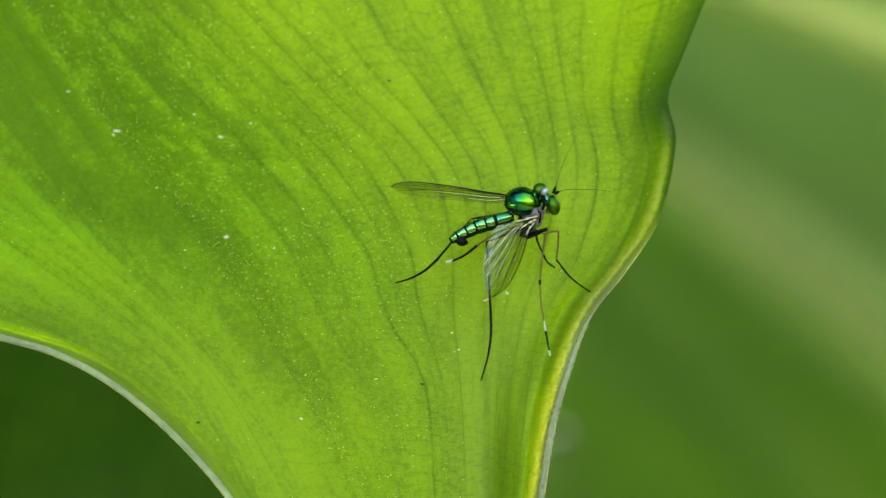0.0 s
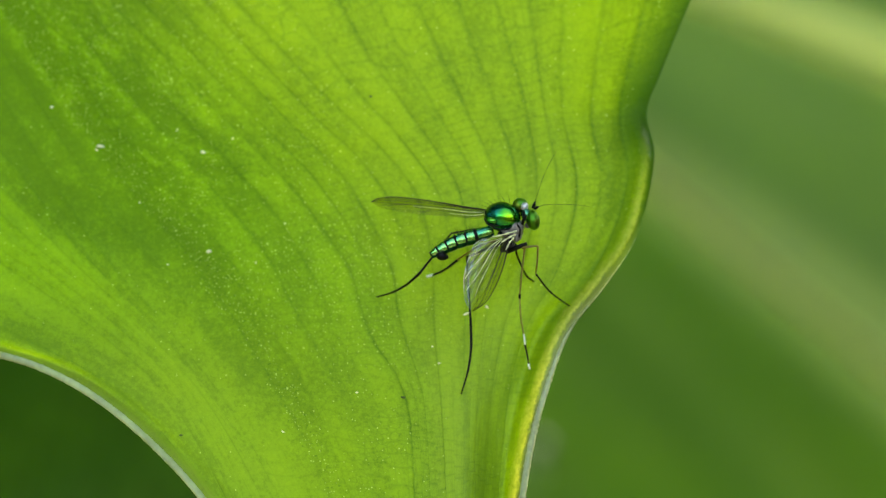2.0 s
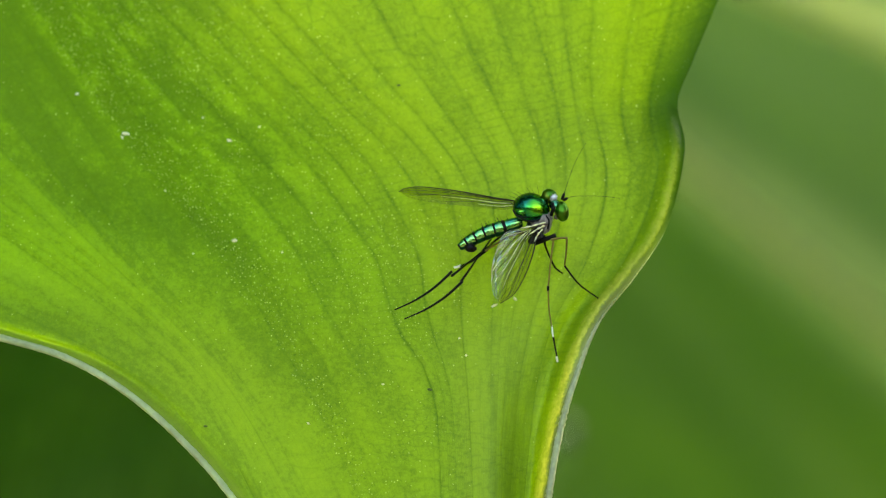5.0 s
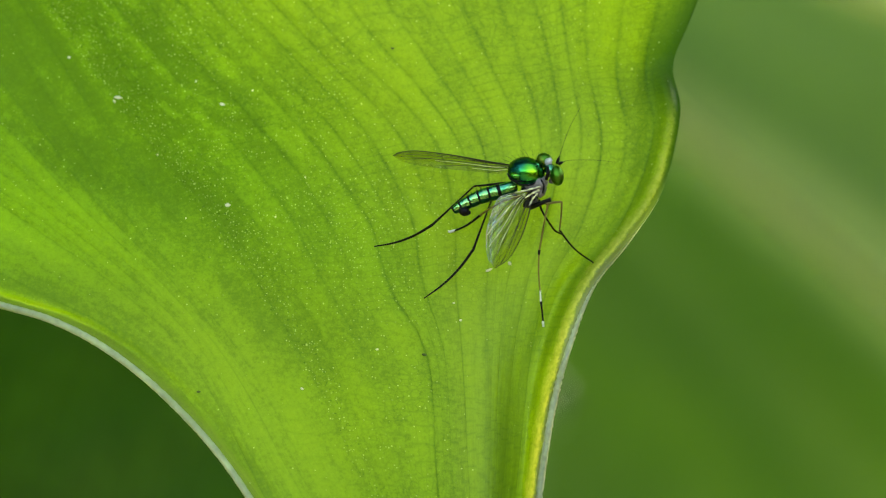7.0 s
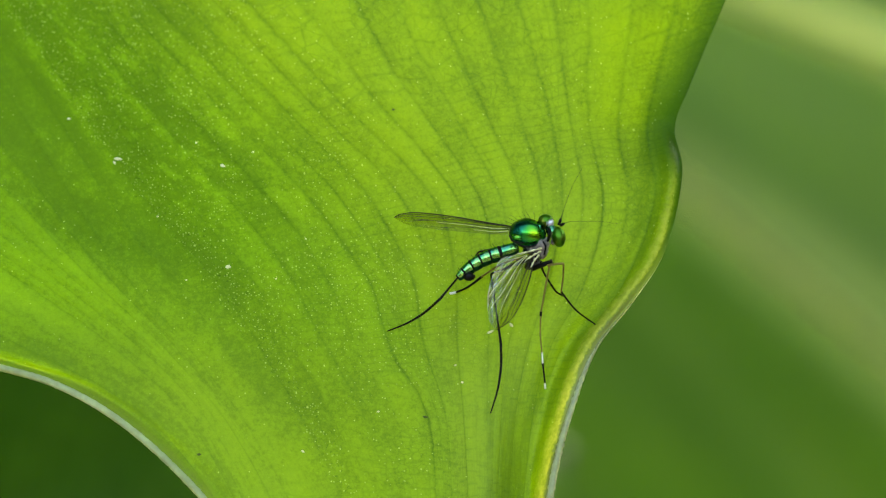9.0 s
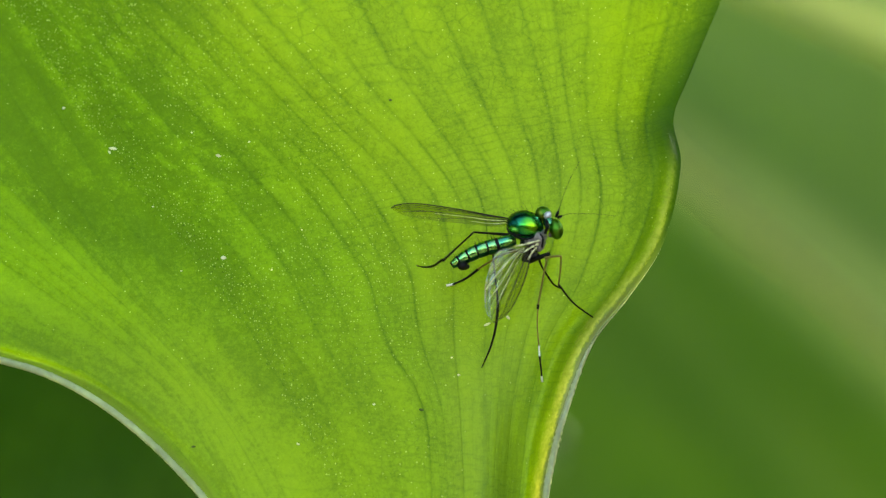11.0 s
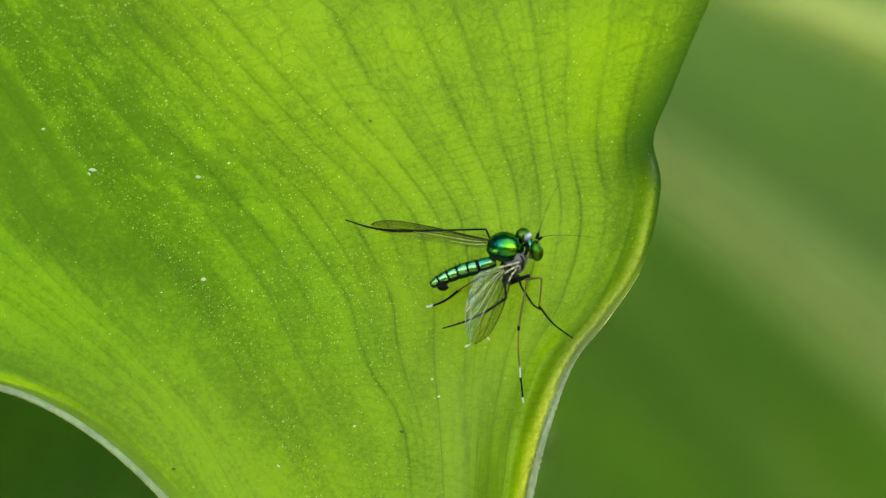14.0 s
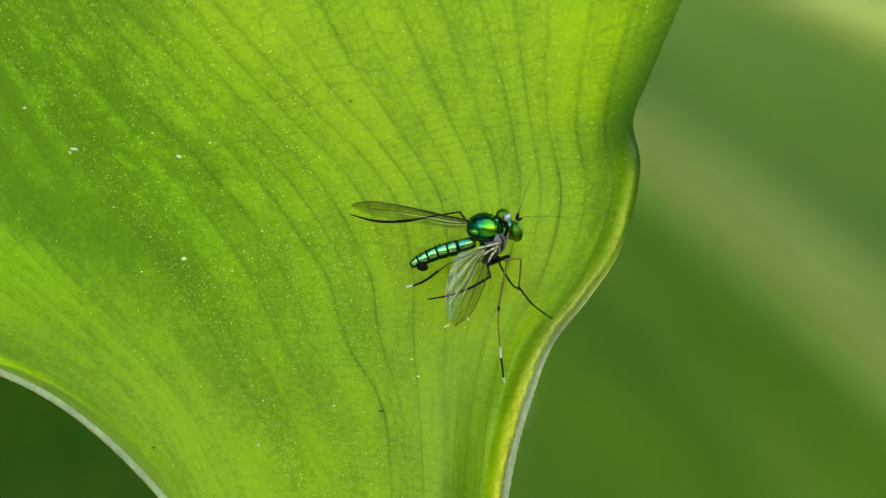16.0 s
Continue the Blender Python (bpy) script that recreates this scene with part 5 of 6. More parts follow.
# at these times a hind leg is in full swing, by so many degrees a thirtieth of a second
FAR_SWINGS = ((3.0, 15), (7.5, 10), (8.0, -7))
NEAR_SWINGS = ((3.0, -11), (7.5, -10), (8.0, 12))
FAR_HIP, NEAR_HIP = Vector((0.000393, -0.001491, 0.001316)), Vector((0.000713, -0.001991, 0.000443))


def flicked(rows, flicks, swings, hip):
    known = dict(rows)
    more = [(t, known[as_at]) for t, as_at in flicks]
    for t, turn in swings:
        for way in (-1, 1):
            swing = Matrix.Translation(hip) @ Matrix.Rotation(radians(turn * way), 4, "Y") @ Matrix.Translation(-hip)
            more.append((t + way / 30, swing @ known[t]))
    return sorted(rows + more, key=lambda row: row[0])


def motions():
    walk(segments[0], [
        (0, pose(0.000194, -0.002441, 0.001129, 0, 0.0, 0)),
        (2.5, pose(0.000194, -0.002441, 0.001129, 0, 0.0, 0)),
        (3.2, pose(0.000194, -0.002441, 0.001129, 0, 0.0, 0)),
        (5.3, pose(0.000194, -0.002441, 0.001129, 0, -0.1, 0)),
        (6, pose(0.000194, -0.002441, 0.001129, 0, 0.1, 0)),
        (7, pose(0.000194, -0.002441, 0.001129, 0, 0.0, 0)),
        (7.5, pose(0.000194, -0.002441, 0.001129, 0, -0.5, 0)),
        (7.7, pose(0.000194, -0.002441, 0.001129, 0, -2.5, 0)),
        (8.1, pose(0.000194, -0.002441, 0.001129, 0, -2.5, 0)),
        (8.25, pose(0.000194, -0.002441, 0.001129, 0, -1.6, 0)),
        (8.5, pose(0.000194, -0.002441, 0.001129, 0, -0.7, 0)),
        (9.2, pose(0.000194, -0.002441, 0.001129, 0, -0.8, 0)),
        (11.3, pose(0.000194, -0.002441, 0.001129, 0, 0.0, 0)),
        (12.5, pose(0.000194, -0.002441, 0.001129, 0, 0.1, 0)),
        (16, pose(0.000194, -0.002441, 0.001129, 0, 0.1, 0)),
    ])
    walk(segments[1], [
        (0, pose(-0.000730, -0.002441, 0.000827, 0, 0.0, 0)),
        (2.5, pose(-0.000730, -0.002441, 0.000827, 0, 0.0, 0)),
        (3.2, pose(-0.000730, -0.002441, 0.000827, 0, 0.0, 0)),
        (5.3, pose(-0.000729, -0.002441, 0.000825, 0, -0.5, 0)),
        (6, pose(-0.000731, -0.002441, 0.000829, 0, 0.5, 0)),
        (7, pose(-0.000730, -0.002441, 0.000827, 0, 0.0, 0)),
        (7.5, pose(-0.000727, -0.002441, 0.000818, 0, -2.1, 0)),
        (7.7, pose(-0.000716, -0.002441, 0.000786, 0, -10.1, 0)),
        (8.1, pose(-0.000716, -0.002441, 0.000786, 0, -10.1, 0)),
        (8.25, pose(-0.000721, -0.002441, 0.000801, 0, -6.4, 0)),
        (8.5, pose(-0.000727, -0.002441, 0.000816, 0, -2.7, 0)),
        (9.2, pose(-0.000726, -0.002441, 0.000814, 0, -3.2, 0)),
        (11.3, pose(-0.000730, -0.002441, 0.000827, 0, 0.0, 0)),
        (12.5, pose(-0.000731, -0.002441, 0.000829, 0, 0.5, 0)),
        (16, pose(-0.000731, -0.002441, 0.000829, 0, 0.5, 0)),
    ])
    walk(segments[2], [
        (0, pose(-0.001243, -0.002441, 0.000698, 0, 0.0, 0)),
        (2.5, pose(-0.001243, -0.002441, 0.000698, 0, 0.0, 0)),
        (3.2, pose(-0.001243, -0.002441, 0.000698, 0, 0.0, 0)),
        (5.3, pose(-0.001241, -0.002441, 0.000691, 0, -0.9, 0)),
        (6, pose(-0.001245, -0.002441, 0.000705, 0, 0.9, 0)),
        (7, pose(-0.001243, -0.002441, 0.000698, 0, 0.0, 0)),
        (7.5, pose(-0.001235, -0.002441, 0.000671, 0, -3.7, 0)),
        (7.7, pose(-0.001198, -0.002441, 0.000569, 0, -17.7, 0)),
        (8.1, pose(-0.001198, -0.002441, 0.000569, 0, -17.7, 0)),
        (8.25, pose(-0.001217, -0.002441, 0.000616, 0, -11.2, 0)),
        (8.5, pose(-0.001233, -0.002441, 0.000664, 0, -4.7, 0)),
        (9.2, pose(-0.001231, -0.002441, 0.000657, 0, -5.6, 0)),
        (11.3, pose(-0.001243, -0.002441, 0.000698, 0, 0.0, 0)),
        (12.5, pose(-0.001245, -0.002441, 0.000705, 0, 0.9, 0)),
        (16, pose(-0.001245, -0.002441, 0.000705, 0, 0.9, 0)),
    ])
    walk(segments[3], [
        (0, pose(-0.001786, -0.002441, 0.000511, 0, 0.0, 0)),
        (2.5, pose(-0.001786, -0.002441, 0.000511, 0, 0.0, 0)),
        (3.2, pose(-0.001786, -0.002441, 0.000511, 0, 0.0, 0)),
        (5.3, pose(-0.001781, -0.002441, 0.000495, 0, -1.3, 0)),
        (6, pose(-0.001791, -0.002441, 0.000527, 0, 1.3, 0)),
        (7, pose(-0.001786, -0.002441, 0.000511, 0, 0.0, 0)),
        (7.5, pose(-0.001764, -0.002441, 0.000449, 0, -5.3, 0)),
        (7.7, pose(-0.001658, -0.002441, 0.000226, 0, -25.3, 0)),
        (8.1, pose(-0.001658, -0.002441, 0.000226, 0, -25.3, 0)),
        (8.25, pose(-0.001713, -0.002441, 0.000327, 0, -16.0, 0)),
        (8.5, pose(-0.001759, -0.002441, 0.000433, 0, -6.7, 0)),
        (9.2, pose(-0.001753, -0.002441, 0.000418, 0, -8.0, 0)),
        (11.3, pose(-0.001786, -0.002441, 0.000511, 0, 0.0, 0)),
        (12.5, pose(-0.001791, -0.002441, 0.000527, 0, 1.3, 0)),
        (16, pose(-0.001791, -0.002441, 0.000527, 0, 1.3, 0)),
    ])
    walk(segments[4], [
        (0, pose(-0.002270, -0.002441, 0.000280, 0, 0.0, 0)),
        (2.5, pose(-0.002270, -0.002441, 0.000280, 0, 0.0, 0)),
        (3.2, pose(-0.002270, -0.002441, 0.000280, 0, 0.0, 0)),
        (5.3, pose(-0.002260, -0.002441, 0.000253, 0, -1.7, 0)),
        (6, pose(-0.002280, -0.002441, 0.000307, 0, 1.7, 0)),
        (7, pose(-0.002270, -0.002441, 0.000280, 0, 0.0, 0)),
        (7.5, pose(-0.002225, -0.002441, 0.000173, 0, -6.9, 0)),
        (7.7, pose(-0.001997, -0.002441, -0.000190, 0, -32.9, 0)),
        (8.1, pose(-0.001997, -0.002441, -0.000190, 0, -32.9, 0)),
        (8.25, pose(-0.002115, -0.002441, -0.000029, 0, -20.8, 0)),
        (8.5, pose(-0.002213, -0.002441, 0.000147, 0, -8.7, 0)),
        (9.2, pose(-0.002200, -0.002441, 0.000121, 0, -10.4, 0)),
        (11.3, pose(-0.002270, -0.002441, 0.000280, 0, 0.0, 0)),
        (12.5, pose(-0.002280, -0.002441, 0.000307, 0, 1.7, 0)),
        (16, pose(-0.002280, -0.002441, 0.000307, 0, 1.7, 0)),
    ])
    walk(segments[5], [
        (0, pose(-0.002740, -0.002441, 0.000019, 0, 0.0, 0)),
        (2.5, pose(-0.002740, -0.002441, 0.000019, 0, 0.0, 0)),
        (3.2, pose(-0.002740, -0.002441, 0.000019, 0, 0.0, 0)),
        (5.3, pose(-0.002721, -0.002441, -0.000022, 0, -2.1, 0)),
        (6, pose(-0.002758, -0.002441, 0.000061, 0, 2.1, 0)),
        (7, pose(-0.002740, -0.002441, 0.000019, 0, 0.0, 0)),
        (7.5, pose(-0.002660, -0.002441, -0.000142, 0, -8.5, 0)),
        (7.7, pose(-0.002250, -0.002441, -0.000665, 0, -40.5, 0)),
        (8.1, pose(-0.002250, -0.002441, -0.000665, 0, -40.5, 0)),
        (8.25, pose(-0.002461, -0.002441, -0.000439, 0, -25.6, 0)),
        (8.5, pose(-0.002638, -0.002441, -0.000181, 0, -10.7, 0)),
        (9.2, pose(-0.002615, -0.002441, -0.000220, 0, -12.8, 0)),
        (11.3, pose(-0.002740, -0.002441, 0.000019, 0, 0.0, 0)),
        (12.5, pose(-0.002758, -0.002441, 0.000061, 0, 2.1, 0)),
        (16, pose(-0.002758, -0.002441, 0.000061, 0, 2.1, 0)),
    ])

    walk(far_hind[0], flicked([
        (0, pose(0.000393, -0.001491, 0.001316, 176.7, 7.9, 157.4)),
        (0.5, pose(0.000393, -0.001491, 0.001316, 176.8, 8.1, 158.1)),
        (1, pose(0.000393, -0.001491, 0.001316, 177.5, 6.5, 158.5)),
        (1.5, pose(0.000393, -0.001491, 0.001316, 177.4, 7.2, 159.8)),
        (2, pose(0.000393, -0.001491, 0.001316, 177.0, 7.4, 157.7)),
        (2.5, pose(0.000393, -0.001491, 0.001316, 177.4, 6.4, 157.8)),
        (3, pose(0.000393, -0.001491, 0.001316, -174.4, -6.4, 138.3)),
        (3.2, pose(0.000393, -0.001491, 0.001316, -175.7, -6.8, 147.6)),
        (5.3, pose(0.000393, -0.001491, 0.001316, 157.7, 37.2, 145.8)),
        (5.5, pose(0.000393, -0.001491, 0.001316, 157.1, 37.6, 145.3)),
        (6, pose(0.000393, -0.001491, 0.001316, 166.7, 20.5, 145.9)),
        (6.5, pose(0.000393, -0.001491, 0.001316, 177.8, 7.0, 162.4)),
        (7, pose(0.000393, -0.001491, 0.001316, 177.7, 5.3, 156.9)),
        (7.5, pose(0.000393, -0.001491, 0.001316, -159.9, -18.1, 130.5)),
        (8, pose(0.000393, -0.001491, 0.001316, -166.3, -12.8, 132.4)),
        (8.5, pose(0.000393, -0.001491, 0.001316, 164.7, 22.2, 144.0)),
        (9, pose(0.000393, -0.001491, 0.001316, 173.9, 10.2, 148.8)),
        (9.2, pose(0.000393, -0.001491, 0.001316, 174.1, 9.8, 148.5)),
        (11.3, pose(0.000393, -0.001491, 0.001316, -178.2, -4.1, 156.8)),
        (11.5, pose(0.000393, -0.001491, 0.001316, 179.8, 0.7, 160.3)),
        (12, pose(0.000393, -0.001491, 0.001316, -153.3, -21.7, 126.4)),
        (12.5, pose(0.000393, -0.001491, 0.001316, -127.5, -36.6, 114.6)),
        (13, pose(0.000393, -0.001491, 0.001316, -149.2, -31.0, 130.8)),
        (13.5, pose(0.000393, -0.001491, 0.001316, -113.6, -34.5, 103.9)),
        (14, pose(0.000393, -0.001491, 0.001316, -118.4, -33.2, 106.5)),
        (14.5, pose(0.000393, -0.001491, 0.001316, -128.9, -31.0, 112.6)),
        (15, pose(0.000393, -0.001491, 0.001316, -117.7, -33.4, 106.1)),
        (15.5, pose(0.000393, -0.001491, 0.001316, -119.4, -33.1, 107.1)),
        (16, pose(0.000393, -0.001491, 0.001316, -132.0, -30.5, 114.6)),
    ], FAR_FLICKS, FAR_SWINGS, FAR_HIP))
    walk(far_hind[1], flicked([
        (0, pose(-0.001984, -0.000500, 0.000958, -138.4, 30.6, -119.8)),
        (0.5, pose(-0.001995, -0.000530, 0.000950, -138.7, 30.3, -119.9)),
        (1, pose(-0.002011, -0.000545, 0.001023, -137.8, 31.6, -120.1)),
        (1.5, pose(-0.002028, -0.000602, 0.000991, -137.3, 30.3, -118.7)),
        (2, pose(-0.001992, -0.000511, 0.000984, -137.0, 31.4, -119.1)),
        (2.5, pose(-0.001999, -0.000514, 0.001026, -137.0, 30.9, -118.9)),
        (3, pose(-0.001537, 0.000227, 0.001604, -137.6, 26.0, -115.7)),
        (3.2, pose(-0.001786, -0.000106, 0.001622, -138.3, 31.7, -120.5)),
        (5.3, pose(-0.001319, -0.000326, -0.000256, -149.6, 22.7, -123.3)),
        (5.5, pose(-0.001300, -0.000317, -0.000269, -148.5, 25.1, -124.7)),
        (6, pose(-0.001624, -0.000127, 0.000407, -144.5, 27.6, -123.0)),
        (6.5, pose(-0.002067, -0.000711, 0.001001, -135.8, 30.7, -117.7)),
        (7, pose(-0.001989, -0.000477, 0.001075, -147.6, 29.4, -127.7)),
        (7.5, pose(-0.001210, 0.000389, 0.002126, -98.9, 54.9, -97.3)),
        (8, pose(-0.001316, 0.000381, 0.001894, -96.6, 64.1, -96.0)),
        (8.5, pose(-0.001556, -0.000077, 0.000335, -162.0, 43.9, -154.9)),
        (9, pose(-0.001796, -0.000167, 0.000857, -141.7, 35.5, -126.4)),
        (9.2, pose(-0.001790, -0.000150, 0.000875, -141.2, 35.6, -125.9)),
        (11.3, pose(-0.001990, -0.000468, 0.001503, -143.2, 19.3, -113.8)),
        (11.5, pose(-0.002055, -0.000616, 0.001286, -136.1, 31.6, -118.6)),
        (12, pose(-0.001038, 0.000454, 0.002279, -165.1, 24.1, -146.9)),
        (12.5, pose(-0.000475, 0.000407, 0.002867, -177.4, 3.5, -143.5)),
        (13, pose(-0.001063, 0.000195, 0.002657, 178.3, -2.9, -149.2)),
        (13.5, pose(-0.000122, 0.000588, 0.002790, -178.2, 2.4, -143.2)),
        (14, pose(-0.000224, 0.000595, 0.002741, -179.4, 1.3, -154.2)),
        (14.5, pose(-0.000463, 0.000567, 0.002656, 180.0, -0.1, -171.9)),
        (15, pose(-0.000209, 0.000594, 0.002749, -162.9, 17.5, -134.4)),
        (15.5, pose(-0.000248, 0.000590, 0.002737, -160.7, 13.8, -124.1)),
        (16, pose(-0.000538, 0.000548, 0.002635, -172.8, 6.3, -130.8)),
    ], FAR_FLICKS, FAR_SWINGS, FAR_HIP))
    walk(far_hind[2], flicked([
        (0, pose(-0.003781, -0.003635, -0.001183, 157.9, 20.2, 130.3)),
        (0.5, pose(-0.003802, -0.003672, -0.001171, 157.5, 20.3, 130.0)),
        (1, pose(-0.003803, -0.003638, -0.001180, 158.9, 19.0, 130.2)),
        (1.5, pose(-0.003767, -0.003782, -0.001131, 158.0, 21.1, 131.6)),
        (2, pose(-0.003738, -0.003644, -0.001202, 158.8, 19.9, 131.3)),
        (2.5, pose(-0.003739, -0.003670, -0.001130, 158.3, 20.4, 131.2)),
        (3, pose(-0.003172, -0.003177, -0.000235, 156.9, 24.9, 134.6)),
        (3.2, pose(-0.003600, -0.003186, -0.000584, 167.5, 26.6, 153.6)),
        (5.3, pose(-0.003447, -0.003565, -0.001876, 175.2, 34.3, 171.5)),
        (5.5, pose(-0.003466, -0.003444, -0.002050, 174.2, 34.1, 169.8)),
        (6, pose(-0.003652, -0.003247, -0.001541, 161.1, 25.9, 142.0)),
        (6.5, pose(-0.003743, -0.003910, -0.001142, 157.5, 19.6, 129.0)),
        (7, pose(-0.004229, -0.003371, -0.000985, 169.7, 18.1, 149.6)),
        (7.5, pose(-0.001516, -0.002004, -0.001312, 175.7, 35.3, 172.5)),
        (8, pose(-0.001506, -0.001441, -0.001885, -179.0, 39.4, -178.4)),
        (8.5, pose(-0.004297, -0.001363, -0.002575, -174.1, 42.7, -171.4)),
        (9, pose(-0.003824, -0.002920, -0.001582, 164.1, 28.4, 149.1)),
        (9.2, pose(-0.003794, -0.002915, -0.001571, 164.1, 28.5, 149.1)),
        (11.3, pose(-0.003588, -0.004097, 0.000117, 167.5, 4.2, 108.5)),
        (11.5, pose(-0.003767, -0.003758, -0.000912, 149.9, 23.6, 124.6)),
        (12, pose(-0.004250, -0.001637, 0.000561, 179.2, 2.0, 156.5)),
        (12.5, pose(-0.003844, -0.002087, 0.002610, -168.1, -9.9, 129.2)),
        (13, pose(-0.004667, -0.001952, 0.002866, -179.4, -0.9, 145.8)),
        (13.5, pose(-0.003481, -0.001927, 0.002614, -179.3, -1.1, 145.3)),
        (14, pose(-0.004004, -0.001233, 0.002645, -179.5, -8.8, 176.9)),
        (14.5, pose(-0.004621, -0.000022, 0.002665, 176.4, -11.9, -162.9)),
        (15, pose(-0.003011, -0.002270, 0.001488, 179.7, -0.9, -163.0)),
        (15.5, pose(-0.002538, -0.002786, 0.001737, 178.6, -9.4, -171.8)),
        (16, pose(-0.003269, -0.002611, 0.002175, -177.2, -4.2, 146.0)),
    ], FAR_FLICKS, FAR_SWINGS, FAR_HIP))
    walk(near_hind[0], flicked([
        (0, pose(0.000713, -0.001991, 0.000443, 166.2, 16.1, 138.4)),
        (0.5, pose(0.000713, -0.001991, 0.000443, 166.1, 16.2, 138.4)),
        (1, pose(0.000713, -0.001991, 0.000443, 165.7, 16.7, 138.5)),
        (1.5, pose(0.000713, -0.001991, 0.000443, 165.3, 17.2, 138.6)),
        (2, pose(0.000713, -0.001991, 0.000443, 165.8, 16.7, 138.5)),
        (2.5, pose(0.000713, -0.001991, 0.000443, 166.4, 15.8, 138.4)),
        (3, pose(0.000713, -0.001991, 0.000443, -178.0, -1.9, 133.0)),
        (3.2, pose(0.000713, -0.001991, 0.000443, 178.3, 1.7, 134.6)),
        (5.3, pose(0.000713, -0.001991, 0.000443, -169.2, -8.9, 129.1)),
        (5.5, pose(0.000713, -0.001991, 0.000443, -172.4, -6.6, 130.5)),
        (6, pose(0.000713, -0.001991, 0.000443, 162.5, 21.3, 139.0)),
        (6.5, pose(0.000713, -0.001991, 0.000443, 162.7, 20.9, 138.9)),
        (7, pose(0.000713, -0.001991, 0.000443, -164.7, -11.9, 126.9)),
        (7.5, pose(0.000713, -0.001991, 0.000443, -137.6, -23.5, 113.6)),
        (8, pose(0.000713, -0.001991, 0.000443, -158.6, -15.3, 124.0)),
        (8.5, pose(0.000713, -0.001991, 0.000443, 179.8, 0.3, 151.3)),
        (9, pose(0.000713, -0.001991, 0.000443, 165.6, 16.8, 138.5)),
        (9.2, pose(0.000713, -0.001991, 0.000443, 166.0, 16.3, 138.4)),
        (11.3, pose(0.000713, -0.001991, 0.000443, -170.5, -8.0, 129.6)),
        (11.5, pose(0.000713, -0.001991, 0.000443, 164.4, 18.6, 138.7)),
        (12, pose(0.000713, -0.001991, 0.000443, -151.0, -18.8, 120.2)),
        (12.5, pose(0.000713, -0.001991, 0.000443, -96.0, -38.7, 93.8)),
        (13, pose(0.000713, -0.001991, 0.000443, -83.9, -32.4, 86.7)),
        (13.5, pose(0.000713, -0.001991, 0.000443, -110.5, -44.7, 104.7)),
        (14, pose(0.000713, -0.001991, 0.000443, -97.7, -45.9, 95.6)),
        (14.5, pose(0.000713, -0.001991, 0.000443, -85.1, -32.3, 87.4)),
        (15, pose(0.000713, -0.001991, 0.000443, -87.5, -36.1, 88.5)),
        (15.5, pose(0.000713, -0.001991, 0.000443, -97.5, -29.5, 93.7)),
        (16, pose(0.000713, -0.001991, 0.000443, -108.9, -42.8, 103.1)),
    ], NEAR_FLICKS, NEAR_SWINGS, NEAR_HIP))
    walk(near_hind[1], flicked([
        (0, pose(-0.001156, -0.000332, -0.000276, -84.2, 61.2, -84.9)),
        (0.5, pose(-0.001155, -0.000335, -0.000284, -84.2, 61.1, -84.9)),
        (1, pose(-0.001153, -0.000341, -0.000305, -83.8, 60.9, -84.6)),
        (1.5, pose(-0.001149, -0.000348, -0.000328, -85.9, 60.6, -86.5)),
        (2, pose(-0.001153, -0.000340, -0.000303, -84.2, 60.9, -84.9)),
        (2.5, pose(-0.001158, -0.000328, -0.000263, -84.9, 60.9, -85.6)),
        (3, pose(-0.001060, -0.000091, 0.000528, -96.4, 47.4, -94.7)),
        (3.2, pose(-0.001111, -0.000139, 0.000368, -91.0, 54.8, -90.8)),
        (5.3, pose(-0.000907, 0.000004, 0.000844, -145.7, 42.8, -134.9)),
        (5.5, pose(-0.000966, -0.000028, 0.000740, -145.9, 44.0, -135.8)),
        (6, pose(-0.001114, -0.000400, -0.000501, -80.3, 60.6, -81.6)),
        (6.5, pose(-0.001119, -0.000395, -0.000484, -82.4, 60.0, -83.4)),
        (7, pose(-0.000816, 0.000044, 0.000977, -123.5, 50.4, -117.0)),
        (7.5, pose(-0.000241, 0.000194, 0.001480, -125.8, 47.1, -117.8)),
        (8, pose(-0.000689, 0.000089, 0.001128, -119.6, 51.5, -113.9)),
        (8.5, pose(-0.001568, -0.000742, 0.000429, -150.0, 43.6, -140.1)),
        (9, pose(-0.001152, -0.000343, -0.000311, -74.1, 60.0, -76.2)),
        (9.2, pose(-0.001155, -0.000335, -0.000287, -73.3, 60.1, -75.4)),
        (11.3, pose(-0.000930, -0.000008, 0.000805, -82.9, 43.1, -85.1)),
        (11.5, pose(-0.001139, -0.000365, -0.000387, -75.5, 60.2, -77.4)),
        (12, pose(-0.000526, 0.000136, 0.001283, -96.0, 47.5, -94.5)),
        (12.5, pose(0.000579, 0.000035, 0.002068, -84.5, 45.2, -86.1)),
        (13, pose(0.000838, 0.000201, 0.001835, -91.9, 42.3, -91.3)),
        (13.5, pose(0.000243, -0.000202, 0.002271, -68.0, 46.0, -73.8)),
        (14, pose(0.000537, -0.000191, 0.002311, -83.4, 47.7, -85.1)),
        (14.5, pose(0.000814, 0.000205, 0.001832, -97.7, 42.1, -95.2)),
        (15, pose(0.000766, 0.000108, 0.001976, -100.3, 43.3, -97.1)),
        (15.5, pose(0.000566, 0.000267, 0.001724, -99.8, 40.8, -96.4)),
        (16, pose(0.000280, -0.000134, 0.002210, -70.1, 44.0, -75.9)),
    ], NEAR_FLICKS, NEAR_SWINGS, NEAR_HIP))
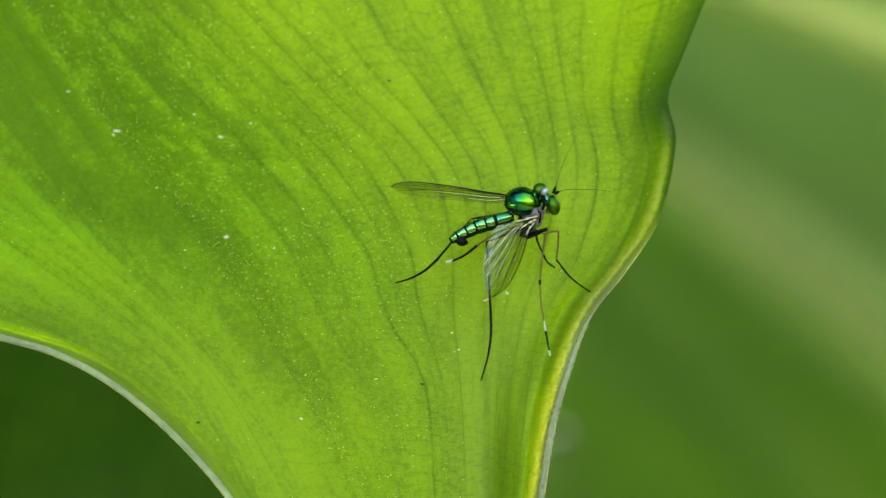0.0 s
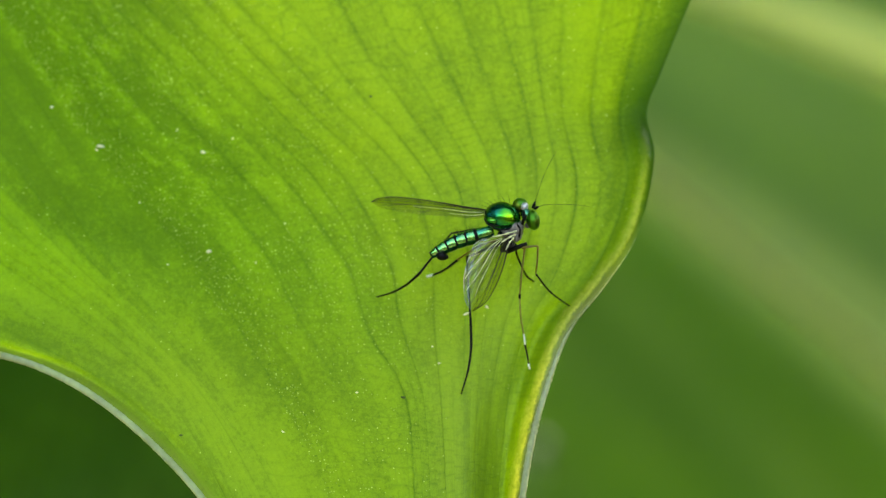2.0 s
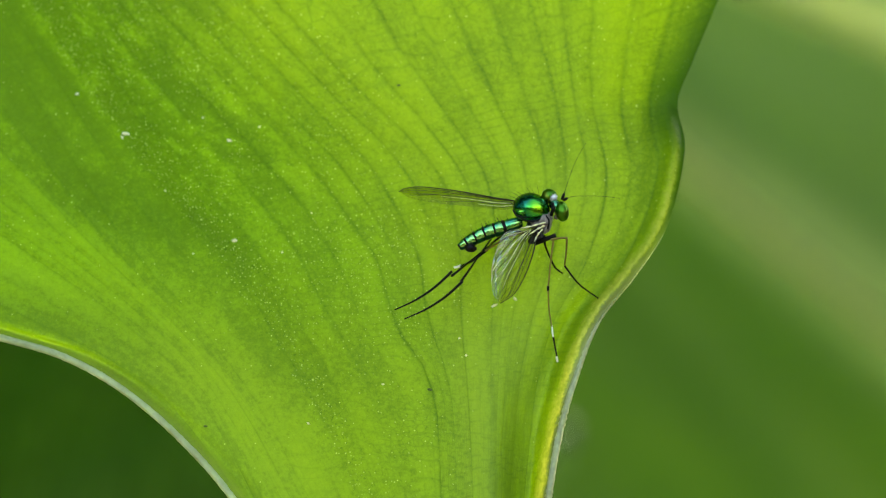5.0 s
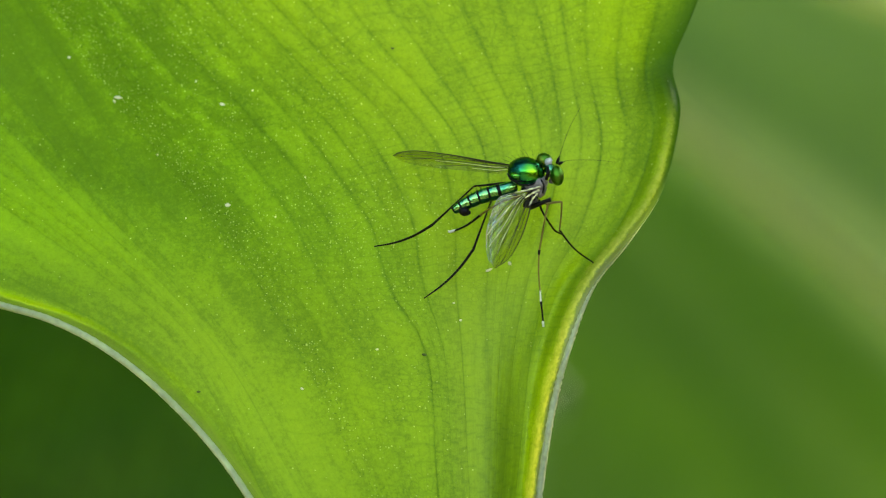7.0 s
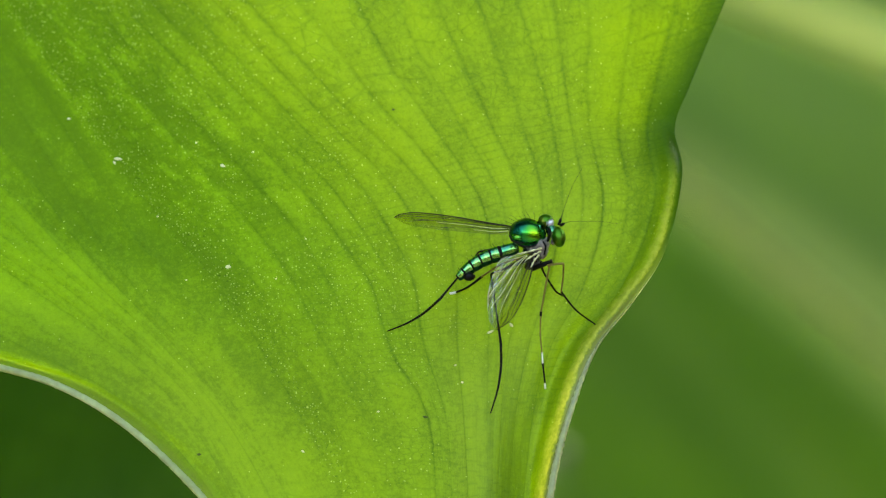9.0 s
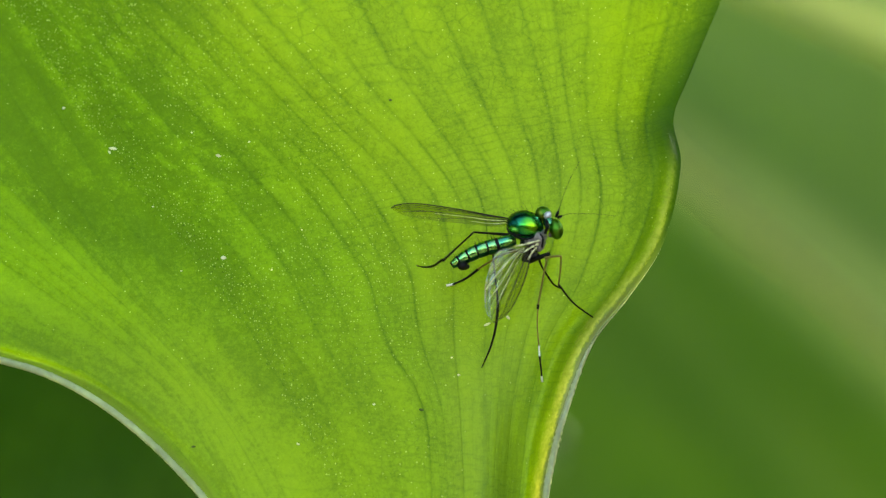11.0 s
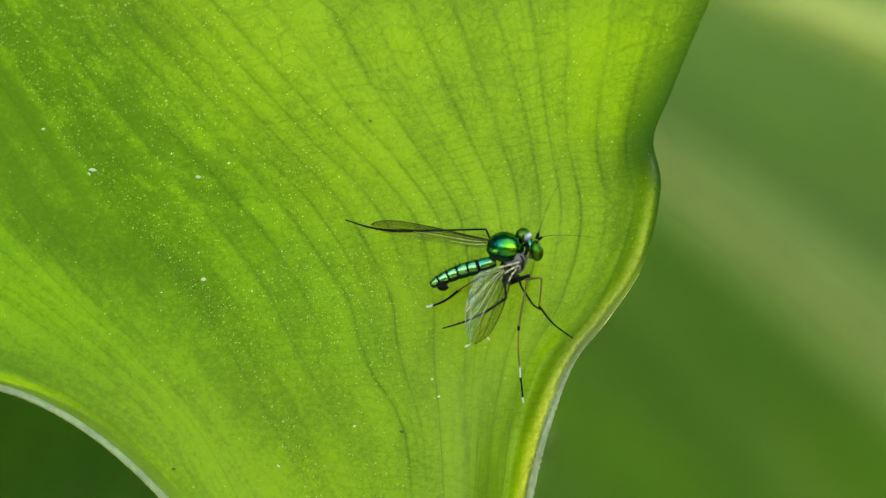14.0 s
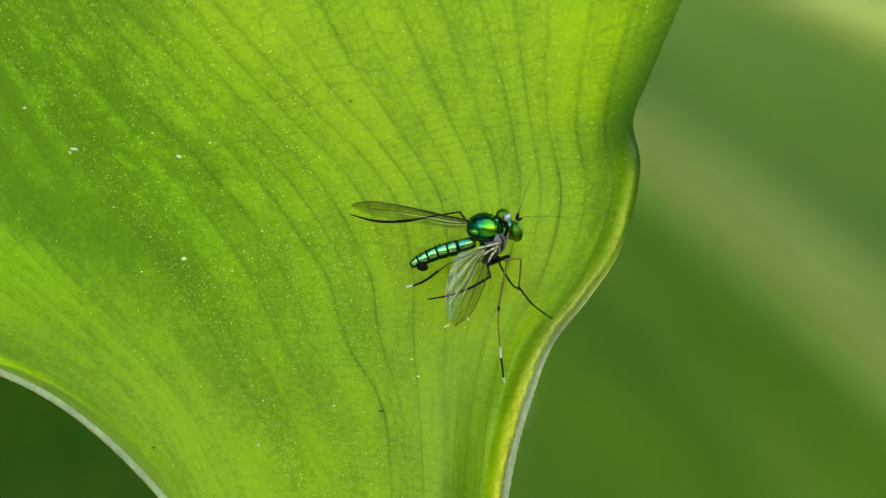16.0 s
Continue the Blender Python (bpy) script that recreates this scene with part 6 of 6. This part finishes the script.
    walk(near_hind[2], flicked([
        (0, pose(-0.000976, -0.002346, -0.003958, -160.3, 81.4, -160.1)),
        (0.5, pose(-0.000974, -0.002355, -0.003961, -161.3, 81.3, -161.1)),
        (1, pose(-0.000960, -0.002375, -0.003974, -162.9, 81.4, -162.7)),
        (1.5, pose(-0.001022, -0.002407, -0.003986, -165.7, 81.5, -165.5)),
        (2, pose(-0.000972, -0.002377, -0.003972, -162.9, 81.5, -162.7)),
        (2.5, pose(-0.001000, -0.002362, -0.003935, -162.2, 81.6, -162.1)),
        (3, pose(-0.001294, -0.002925, -0.002562, 152.7, 59.9, 149.1)),
        (3.2, pose(-0.001145, -0.002562, -0.003063, 170.9, 40.8, 166.2)),
        (5.3, pose(-0.003082, -0.002181, -0.002008, 179.8, 33.2, 179.6)),
        (5.5, pose(-0.003130, -0.002133, -0.002179, -179.9, 34.5, -179.7)),
        (6, pose(-0.000812, -0.002439, -0.004161, -157.4, 83.5, -157.3)),
        (6.5, pose(-0.000879, -0.002479, -0.004122, -163.4, 83.9, -163.3)),
        (7, pose(-0.002031, -0.002339, -0.002261, 172.6, 44.6, 169.5)),
        (7.5, pose(-0.001576, -0.002336, -0.001595, 179.0, 33.1, 178.2)),
        (8, pose(-0.001750, -0.002299, -0.002160, 171.1, 38.1, 165.8)),
        (8.5, pose(-0.003901, -0.002695, -0.002465, -179.1, 42.8, -178.6)),
        (9, pose(-0.000650, -0.002381, -0.003948, -164.4, 81.4, -164.2)),
        (9.2, pose(-0.000627, -0.002363, -0.003927, -163.6, 81.2, -163.4)),
        (11.3, pose(-0.000669, -0.003062, -0.002067, 126.3, 67.2, 124.1)),
        (11.5, pose(-0.000683, -0.002405, -0.004030, -167.2, 79.8, -167.0)),
        (12, pose(-0.000746, -0.002691, -0.001816, 168.9, 38.2, 162.4)),
        (12.5, pose(0.000781, -0.002918, -0.000912, 139.0, 57.7, 134.2)),
        (13, pose(0.000768, -0.002903, -0.000993, 163.3, 49.4, 158.5)),
        (13.5, pose(0.001057, -0.003006, -0.000749, 170.8, 52.3, 168.5)),
        (14, pose(0.000777, -0.003006, -0.000797, 177.7, 26.0, 174.8)),
        (14.5, pose(0.000533, -0.002899, -0.000984, 174.8, 38.0, 171.5)),
        (15, pose(0.000386, -0.002922, -0.000907, 167.6, 37.0, 160.0)),
        (15.5, pose(0.000209, -0.002891, -0.001022, 178.1, 34.4, 176.7)),
        (16, pose(0.001016, -0.003063, -0.000708, 172.3, 19.8, 158.2)),
    ], NEAR_FLICKS, NEAR_SWINGS, NEAR_HIP))

    root = far_wing.location.copy()
    walk(far_wing, [(t, pose(*root, 0, a, 0)) for t, a in ((0, 0), (3.2, 0), (5.3, 0.2), (9.2, 0), (11.3, 0.5), (12.5, 1.0), (13.5, 2.0), (14.5, 3.2), (15.2, 2.2), (16, 2.4))])
    walk(pale_leg, [(t, pose(*HIP, 0, a, 0)) for t, a in ((0, 0), (6.0, 0), (6.5, 4.0), (12, 4.0), (16, 3.0))])
    walk(short_leg, [(t, pose(*HIP_SHORT, 0, a, 0)) for t, a in ((0, 0), (6.0, 0), (6.6, -8.0), (16, -8.0))])
    root2 = near_wing.location.copy()
    walk(near_wing, [(t, pose(*root2, 0, a, 0)) for t, a in ((0, 0), (9.2, 0), (11.3, -0.5), (13, -1.5), (14, -0.5), (16, -1.5))])


motions()
